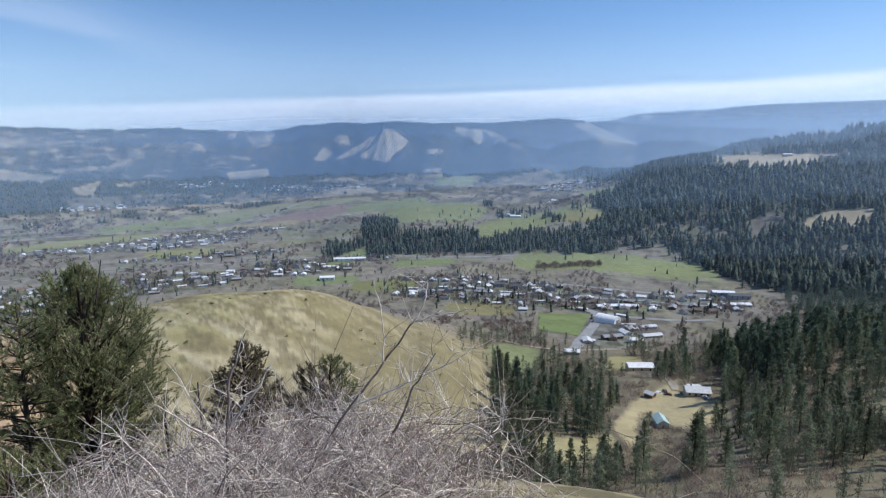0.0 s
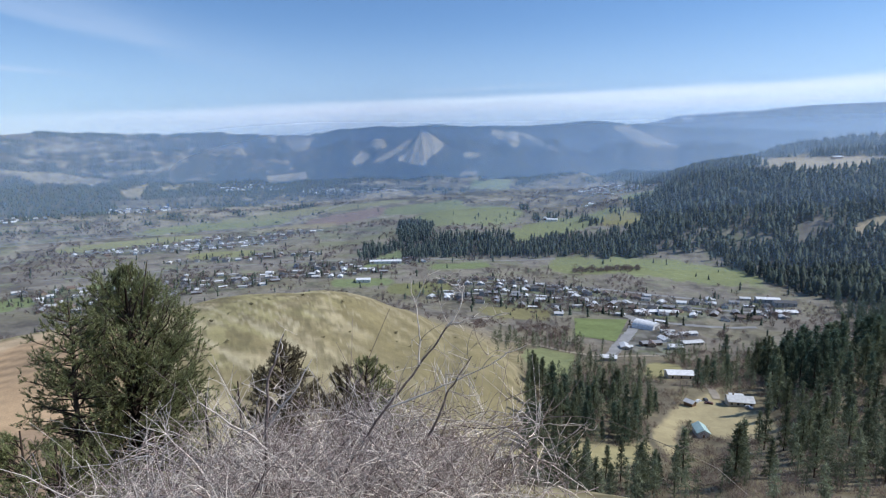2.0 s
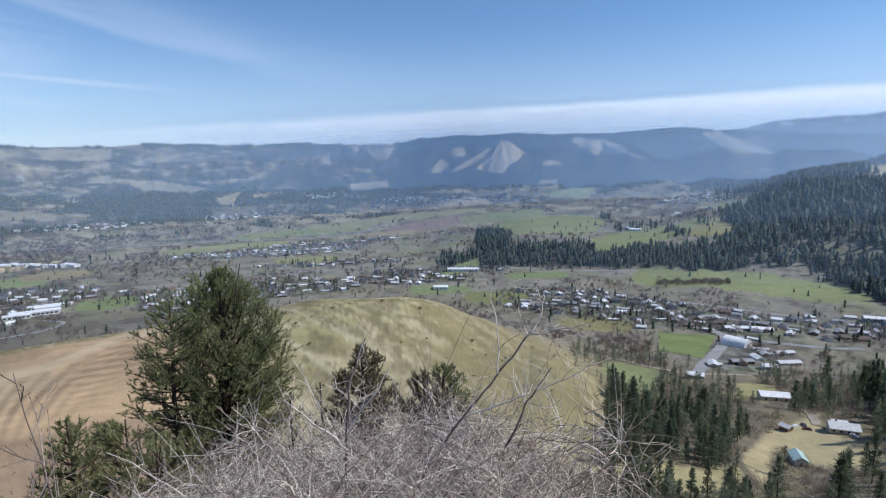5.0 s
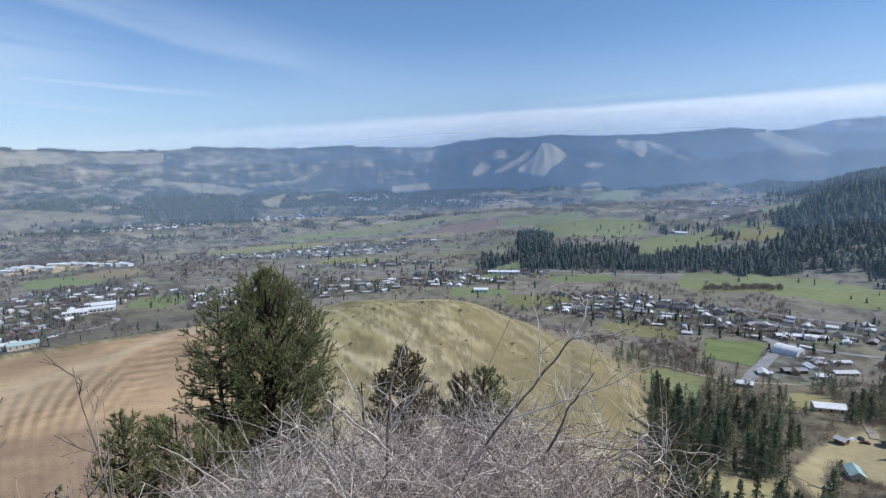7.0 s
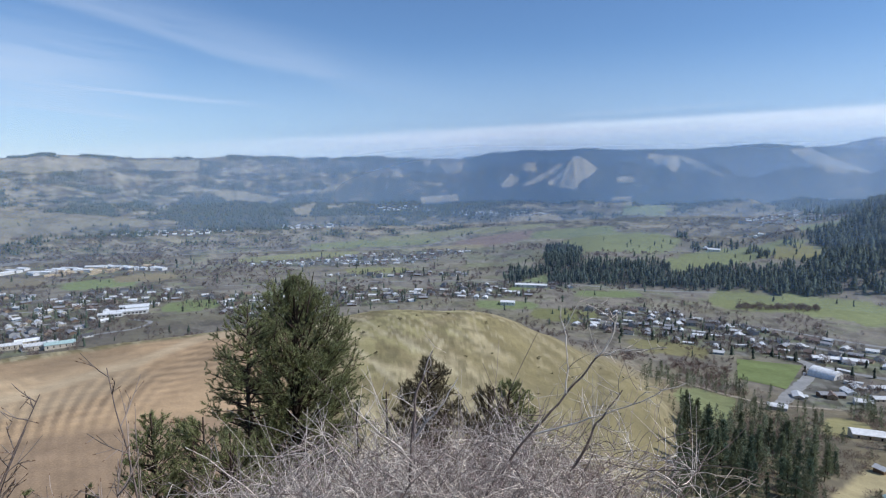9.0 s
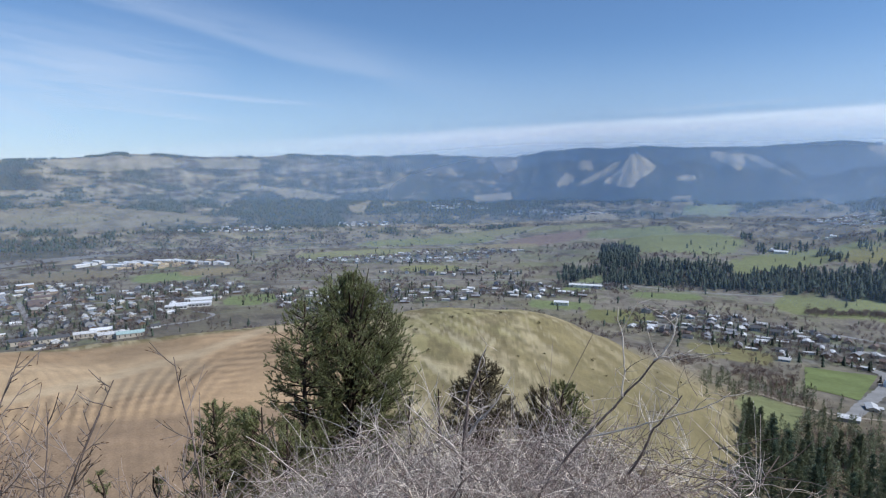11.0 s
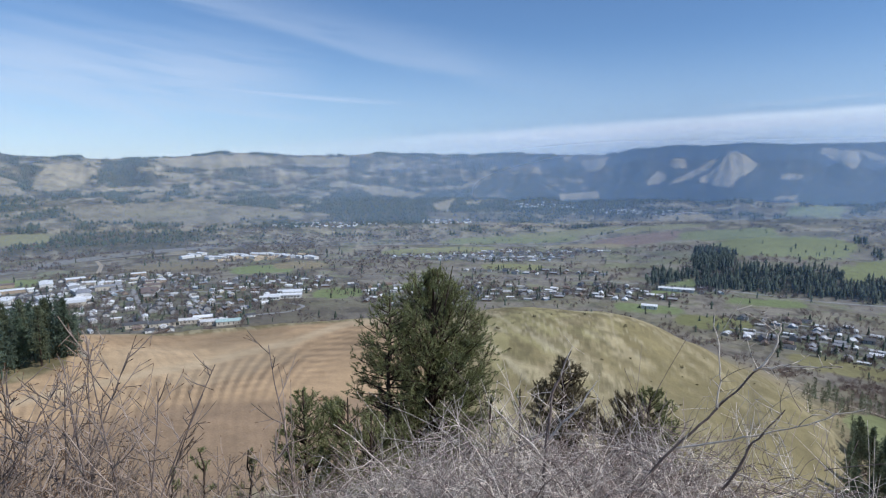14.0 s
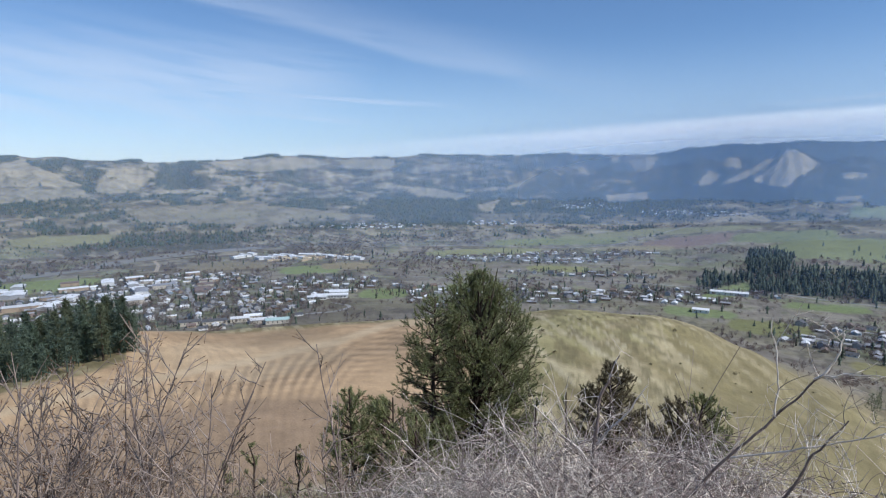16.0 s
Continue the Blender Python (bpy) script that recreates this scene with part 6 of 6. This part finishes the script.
def thicket(seed, stems=7, wild=1.0, sides=9, subs=4, thick=0.015, fill=110):
    """Leafless arching canes, about one unit high: dark stems, long pale twigs that bend over, a darker mat of fine
    ones inside.
    """
    rng = np.random.default_rng(seed)
    each, twig, inner = [], Pile(), Pile()
    u = np.linspace(0, 1, 6)[:, None]
    for _ in range(stems):
        stem = Pile()
        a, out_ = rng.uniform(0, 6.28), rng.uniform(0.3, 1.35) * wild
        ln = rng.uniform(0.55, 0.92) / math.sqrt(1 + 0.4 * out_ ** 2)
        t = np.linspace(0, 1, 7)[:, None]
        d = np.array([math.cos(a) * out_, math.sin(a) * out_, 1.0])
        base = np.array([rng.normal() * 0.12, rng.normal() * 0.12, 0])
        line = base + d * ln * t + np.array([math.cos(a), math.sin(a), -0.6]) * 0.4 * wild * out_ * t ** 2.5 + np.cumsum(rng.normal(size=(7, 3)) * 0.03, 0)
        stem.tube(line, thick * rng.uniform(0.5, 0.9), 0.003, 4)
        each.append(stem.data("stem", MAT_TWIG_DARK, True))
        for _ in range(sides):
            g = rng.uniform(0.8, 6)
            gi = min(int(g), 5)
            s0 = line[gi] + (line[gi + 1] - line[gi]) * (g - gi)
            sd = unit(rng.normal(size=3) * np.array([1, 1, 0.55]) + np.array([0, 0, 0.35]))
            sl = rng.uniform(0.25, 0.8)
            bow = rng.normal(size=3) * 0.35 + np.array([0, 0, -0.45])
            side = s0 + sd * sl * u + bow * sl * u ** 2 + np.cumsum(rng.normal(size=(6, 3)) * 0.014, 0) * u
            twig.tube(side, rng.uniform(0.0026, 0.0046), 0.0015, 3)
            for _ in range(subs):
                g2 = rng.uniform(1, 5)
                i2 = min(int(g2), 4)
                q0 = side[i2] + (side[i2 + 1] - side[i2]) * (g2 - i2)
                qd = unit(sd * 0.3 + rng.normal(size=3) * 0.9)
                ql = rng.uniform(0.12, 0.36)
                qb = rng.normal(size=3) * 0.35 * ql
                twig.tube([q0, q0 + qd * ql * 0.5 + qb * 0.3, q0 + qd * ql + qb], 0.0023, 0.0011, 3)
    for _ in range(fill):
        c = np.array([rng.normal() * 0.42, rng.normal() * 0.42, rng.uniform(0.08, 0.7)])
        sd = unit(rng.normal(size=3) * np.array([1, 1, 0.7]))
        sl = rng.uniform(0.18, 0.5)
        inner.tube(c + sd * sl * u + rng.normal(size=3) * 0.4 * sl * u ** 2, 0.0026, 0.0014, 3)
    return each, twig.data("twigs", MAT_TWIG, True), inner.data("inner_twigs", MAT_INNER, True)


def sapling(seed, stems=9):
    """Upright leafless saplings, about one unit high, with buds."""
    rng = np.random.default_rng(seed)
    each, twig, bud = [], Pile(), Pile()
    for _ in range(stems):
        stem = Pile()
        base = np.array([rng.normal() * 0.16, rng.normal() * 0.16, 0])
        lean, ln = rng.normal(size=2) * 0.26, rng.uniform(0.75, 1.15)
        t = np.linspace(0, 1, 7)[:, None]
        line = base + np.array([lean[0], lean[1], 1]) * ln * t + np.cumsum(rng.normal(size=(7, 3)) * 0.007, 0)
        stem.tube(line, 0.006 * ln, 0.0018, 4)
        each.append(stem.data("stem", MAT_TWIG_DARK, True))
        for q in range(13):
            g = rng.uniform(1.5, 5.9)
            gi = min(int(g), 5)
            s0 = line[gi] + (line[gi + 1] - line[gi]) * (g - gi)
            a = rng.uniform(0, 6.28)
            sl = rng.uniform(0.16, 0.42) * ln * (1.2 - g / 7)
            sd = unit(np.array([math.cos(a), math.sin(a), rng.uniform(0.3, 1.3)]))
            u = np.linspace(0, 1, 4)[:, None]
            side = s0 + sd * sl * u + np.array([0, 0, 0.25 * sl]) * u ** 2
            twig.tube(side, 0.0034, 0.0016, 3)
            for _ in range(4):
                g2 = rng.uniform(0.6, 2.9)
                i2 = min(int(g2), 2)
                q0 = side[i2] + (side[i2 + 1] - side[i2]) * (g2 - i2)
                qd = unit(sd + rng.normal(size=3) * 0.55)
                q1 = q0 + qd * sl * rng.uniform(0.2, 0.45)
                twig.tube([q0, q1], 0.0021, 0.0013, 3)
                bud.tube([q1, q1 + qd * 0.014], 0.0026, 0.001, 3)
    return each, twig.data("twigs", MAT_SAPLING, True), bud.data("buds", MAT_BUD, True)


MAT_BUD = simple("swelling buds", (0.17, 0.10, 0.06), 0.8, 0.2, 5.0)


def shrub_thing(name, data, label, m, category, group):
    root = tagged(new(name), label, category, group)
    for me in data[0]:
        part("stem", me, root)
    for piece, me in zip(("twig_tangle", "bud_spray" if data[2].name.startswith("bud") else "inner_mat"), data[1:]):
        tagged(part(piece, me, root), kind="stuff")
    root.matrix_basis = m
    return root


def row_of(kinds, name, label, category, group, az, tops, dist, gap, seed, wide=1.0):
    rng = np.random.default_rng(seed)
    firsts, a = {}, az[0]
    while a < az[1]:
        d = rng.uniform(*dist)
        top = float(np.interp(a, *zip(*tops))) + rng.normal() * 0.7
        m, h = near_spot(a, d, top)
        h = max(h * 1.08, 0.8)
        m = Matrix.LocRotScale(m.translation, Euler((0, 0, rng.uniform(0, 6.28))), (h * wide, h * wide, h))
        k = int(rng.integers(len(kinds)))
        if k in firsts:
            copy_at(firsts[k], m)
        else:
            firsts[k] = shrub_thing(name, kinds[k], label, m, category, group)
        a += gap * rng.uniform(0.7, 1.3)


CANES = [thicket(s) for s in (1, 2, 3, 4)]
row_of(CANES, "bramble_thicket", "tangled leafless thicket of pale arching twigs", "thicket", "thickets on the slope", (-21, 19.6),
       ((-21, -30), (-18, -28), (-13, -26.2), (-8, -24.2), (-2, -23.2), (6, -23.4), (13, -23.2), (17, -23.4), (20, -28)), (9.0, 11.0), 2.4, 31, 0.85)
row_of(CANES, "bramble_thicket", "tangled leafless thicket of pale arching twigs", "thicket", "thickets on the slope", (-20, 17.5),
       ((-20, -28), (-13, -26), (-8, -24), (0, -22.6), (8, -22.8), (14, -22.8), (18, -24)), (12.5, 15), 2.9, 32, 0.75)
row_of(CANES, "bramble_thicket", "tangled leafless thicket of pale arching twigs", "thicket", "thickets on the slope", (-32, 12),
       ((-32, -31), (-20, -28), (0, -25.5), (12, -25.5)), (6.6, 8.2), 4.2, 33, 0.8)
TALL = [thicket(s, 4, 1.5, 6, 3, 0.02, 20) for s in (11, 12)]
row_of(TALL, "leafless_shrub", "open leafless shrub with a few long bent branches", "shrub", "open shrubs above the thicket", (3, 18),
       ((3, -21), (10, -19.5), (18, -19)), (9.5, 11), 4.6, 34, 0.8)
SAPS = [sapling(s) for s in (1, 2, 3)]
row_of(SAPS, "sapling_clump", "clump of upright leafless saplings with swelling buds", "saplings", "saplings on the slope", (-64, -40),
       ((-64, -19.5), (-52, -20), (-46, -20.5), (-40, -22)), (9.5, 12), 5.2, 35, 0.9)
row_of(SAPS, "sapling_clump", "clump of upright leafless saplings with swelling buds", "saplings", "saplings on the slope", (-64, -24),
       ((-64, -24), (-46, -25.5), (-38, -27.5), (-30, -28.5), (-24, -28)), (11, 14), 3.4, 36, 1.0)
row_of(CANES, "bramble_thicket", "tangled leafless thicket of pale arching twigs", "thicket", "thickets on the slope", (-66, -24),
       ((-66, -26.5), (-46, -28), (-36, -30), (-24, -30)), (9, 11), 4.6, 37, 0.9)
for k, (a, d, top) in enumerate(((-29.3, 12, -17.9), (-26.2, 12.5, -18.8))):
    m, h = near_spot(a, d, top)
    shrub_thing("sapling", sapling(50 + k, 1), "single tall leafless sapling with ascending twigs", Matrix.LocRotScale(m.translation, Euler((0, 0, k)), (h, h, h)), "sapling", "tall saplings")


def leaning_tree(limbs, seed, label):
    """A leafless small tree with long bent limbs, each given by bearing, elevation and distance from the eye."""
    rng = np.random.default_rng(seed)
    root = tagged(new("leafless_tree"), label, "leafless tree", "leafless trees in the thicket")
    sprays = Pile()
    x0, y0 = at(limbs[0][0][0][0], limbs[0][0][0][2])
    foot = np.array([x0, y0, float(height(x0, y0)) - 0.1])
    for n_, (path, r0, r1, shoots) in enumerate(limbs):
        p3 = []
        for a, e, d in path:
            x, y = at(a, d)
            p3.append((x, y, EYE + d * math.tan(math.radians(e))))
        if n_ == 0 or path[0][1] < -30:
            p3.insert(0, (p3[0][0], p3[0][1], float(height(p3[0][0], p3[0][1])) - 0.1))
        p3 = np.array(p3) - foot
        t = np.linspace(0, len(p3) - 1, 5 * len(p3))
        i = np.minimum(t.astype(int), len(p3) - 2)
        line = p3[i] + (p3[i + 1] - p3[i]) * (t - i)[:, None]
        for _ in range(5):
            line[1:-1] = (line[:-2] + 2 * line[1:-1] + line[2:]) / 4
        line += np.cumsum(rng.normal(size=line.shape) * 0.013, 0)
        p = Pile()
        p.tube(line, r0, r1, 6)
        part("limb", p.data("limb", MAT_TWIG_DARK if r0 > 0.02 else MAT_TWIG, True), root)
        for _ in range(shoots):
            k = int(rng.integers(len(line) // 4, len(line)))
            d = unit(rng.normal(size=3) + np.array([0, 0, 0.4]))
            ln = rng.uniform(0.2, 0.8)
            u = np.linspace(0, 1, 5)[:, None]
            side = line[k] + d * ln * u + rng.normal(size=3) * 0.25 * ln * u ** 2
            sprays.tube(side, 0.007, 0.003, 3)
            for _ in range(3):
                q = side[int(rng.integers(1, 5))]
                qd = unit(d * 0.5 + rng.normal(size=3))
                sprays.tube([q, q + qd * ln * 0.2, q + qd * ln * 0.4], 0.0045, 0.002, 3)
    tagged(part("twig_tangle", sprays.data("twig_tangle", MAT_TWIG, True), root), kind="stuff")
    root.matrix_basis = pose(*foot)


leaning_tree((
    (((2.6, -33, 8.6), (6, -28.5, 8.7), (10, -24, 8.9), (13.5, -20, 9.0), (16, -16.7, 9.1)), 0.032, 0.013, 18),
    (((16, -16.7, 9.1), (17, -14.8, 9.2), (17.6, -12.8, 9.3)), 0.018, 0.006, 3),
    (((9.5, -24.6, 8.9), (15, -23, 8.7), (20, -20.8, 8.6), (24, -18.2, 8.6)), 0.017, 0.006, 14),
    (((15.8, -16.9, 9.1), (19, -15.8, 9.0), (22.4, -15.2, 8.9)), 0.014, 0.005, 3),
    (((13, -20.4, 9.0), (13.0, -16.5, 9.1), (12.6, -12.8, 9.2)), 0.013, 0.005, 3),
    (((14, -27, 8.5), (16, -22.5, 8.6), (18.4, -19.5, 8.7)), 0.022, 0.008, 6)), 61, "leaning leafless tree with long dark limbs above the thicket")
leaning_tree((
    (((-2.8, -33, 9.4), (-2.4, -26, 9.6), (-2.0, -20.8, 9.8), (-0.2, -17.2, 9.9)), 0.05, 0.012, 14),
    (((-2.3, -25, 9.6), (0.8, -21.5, 9.5), (2.0, -19.2, 9.5)), 0.02, 0.006, 6),
    (((-2.5, -27, 9.5), (-6, -23.5, 9.4), (-8.5, -21.8, 9.4)), 0.02, 0.006, 8)), 62, "upright leafless tree with dark stem amid the thicket")


def knoll_bushes():
    rng = np.random.default_rng(12)
    data = []
    for s in (1, 2, 3):
        q = Pile()
        r2 = np.random.default_rng(s)
        tufts(q, r2.normal(size=(26, 3)) * np.array([0.35, 0.35, 0.18]) + np.array([0, 0, 0.4]), 0.42, 7, r2, 0.8, 0.09)
        data.append(q.data("bush", MAT_SAGE))
    for k in range(34):
        a, d = rng.uniform(-11, 20), rng.uniform(215, 335)
        if k < 6:
            a, d = ((-7.2, 300), (-3.6, 318), (5.0, 322), (1.2, 332), (10.2, 300), (-6, 270))[k]
        x, y = at(a, d)
        s = rng.uniform(0.5, 1.1) if k > 5 else 1.7
        ob = tagged(new("bush", data[k % 3]), "small dark rounded sagebrush on the grassy knoll", "bush", "bushes on the knoll")
        ob.matrix_basis = Matrix.LocRotScale((x, y, float(height(x, y)) - 0.1), Euler((0, 0, k)), (s, s, s))


MAT_SAGE = simple("sagebrush", (0.19, 0.165, 0.095), 0.9, 0.1, 1.0, 0.7, 1.3, "object", 0.3)
knoll_bushes()


def grass():
    rng = np.random.default_rng(8)
    n = 26000
    a, d = rng.uniform(-66, 66, n), rng.uniform(5, 46, n) 
    xs_, ys_ = at(a, d)
    on = fbm(xs_ / 1.6, ys_ / 1.6, 81, 3) > 0.42
    xs_, ys_ = xs_[on], ys_[on]
    p = Pile()
    base = np.stack([xs_, ys_, height(xs_, ys_) - 0.03], 1)
    for _ in range(4):
        dr = unit(rng.normal(size=base.shape) * 0.5 + np.array([0, 0, 1.0]))
        ln = rng.uniform(0.12, 0.34, (len(base), 1))
        side = unit(np.cross(dr, rng.normal(size=base.shape))) * 0.008
        b = base + rng.normal(size=base.shape) * np.array([0.06, 0.06, 0])
        tri = np.stack([b - side, b + side, b + dr * ln], 1).reshape(-1, 3)
        p.add(tri, np.arange(len(tri)).reshape(-1, 3))
    tagged(new("dry_grass", p.data("dry_grass", MAT_DRY_GRASS)), "tufts of dry straw-coloured grass on the near slope", "grass", kind="stuff")


grass()

# ---- haze sheets ----
# Added see-through sheets imitate valley haze: denser low down, one behind the other.
def haze_sheet_material(density):
    m = bpy.data.materials.new("haze imitation sheet")
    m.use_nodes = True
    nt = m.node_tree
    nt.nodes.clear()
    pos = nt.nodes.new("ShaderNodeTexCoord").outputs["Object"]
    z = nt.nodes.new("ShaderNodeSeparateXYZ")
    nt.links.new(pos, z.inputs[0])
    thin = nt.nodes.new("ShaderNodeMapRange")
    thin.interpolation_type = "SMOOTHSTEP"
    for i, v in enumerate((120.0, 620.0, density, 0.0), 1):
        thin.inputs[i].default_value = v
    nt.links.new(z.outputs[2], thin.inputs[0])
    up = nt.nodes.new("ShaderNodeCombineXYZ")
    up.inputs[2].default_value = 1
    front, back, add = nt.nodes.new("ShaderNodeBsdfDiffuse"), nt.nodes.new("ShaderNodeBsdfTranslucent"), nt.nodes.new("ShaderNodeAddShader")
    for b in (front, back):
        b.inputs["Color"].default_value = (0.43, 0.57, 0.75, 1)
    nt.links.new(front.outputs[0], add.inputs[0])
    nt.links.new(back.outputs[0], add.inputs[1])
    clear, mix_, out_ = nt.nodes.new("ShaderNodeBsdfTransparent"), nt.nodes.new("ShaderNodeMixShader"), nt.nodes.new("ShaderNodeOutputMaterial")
    # the sheets fade towards -x, imitating dimmer haze away from the sun
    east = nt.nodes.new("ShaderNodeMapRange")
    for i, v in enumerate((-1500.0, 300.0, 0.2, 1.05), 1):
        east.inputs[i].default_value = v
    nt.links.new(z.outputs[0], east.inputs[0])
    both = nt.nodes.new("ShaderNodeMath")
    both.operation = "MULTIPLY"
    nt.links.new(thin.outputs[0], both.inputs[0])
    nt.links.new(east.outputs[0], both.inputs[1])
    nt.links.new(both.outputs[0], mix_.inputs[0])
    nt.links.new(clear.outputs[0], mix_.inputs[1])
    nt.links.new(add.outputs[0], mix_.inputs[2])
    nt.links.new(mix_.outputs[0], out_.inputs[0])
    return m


# One curved, tinted sheet put up to stand in for haze.
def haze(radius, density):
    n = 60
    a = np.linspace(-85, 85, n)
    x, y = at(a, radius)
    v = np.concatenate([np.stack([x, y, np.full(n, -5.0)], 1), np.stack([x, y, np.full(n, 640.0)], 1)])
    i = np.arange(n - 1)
    me = mesh("haze", v, np.stack([i, i + 1, i + n + 1, i + n], 1), haze_sheet_material(density), True)
    tagged(new("haze", me), "translucent bluish sheet that imitates haze over the valley", "haze", kind="structure")


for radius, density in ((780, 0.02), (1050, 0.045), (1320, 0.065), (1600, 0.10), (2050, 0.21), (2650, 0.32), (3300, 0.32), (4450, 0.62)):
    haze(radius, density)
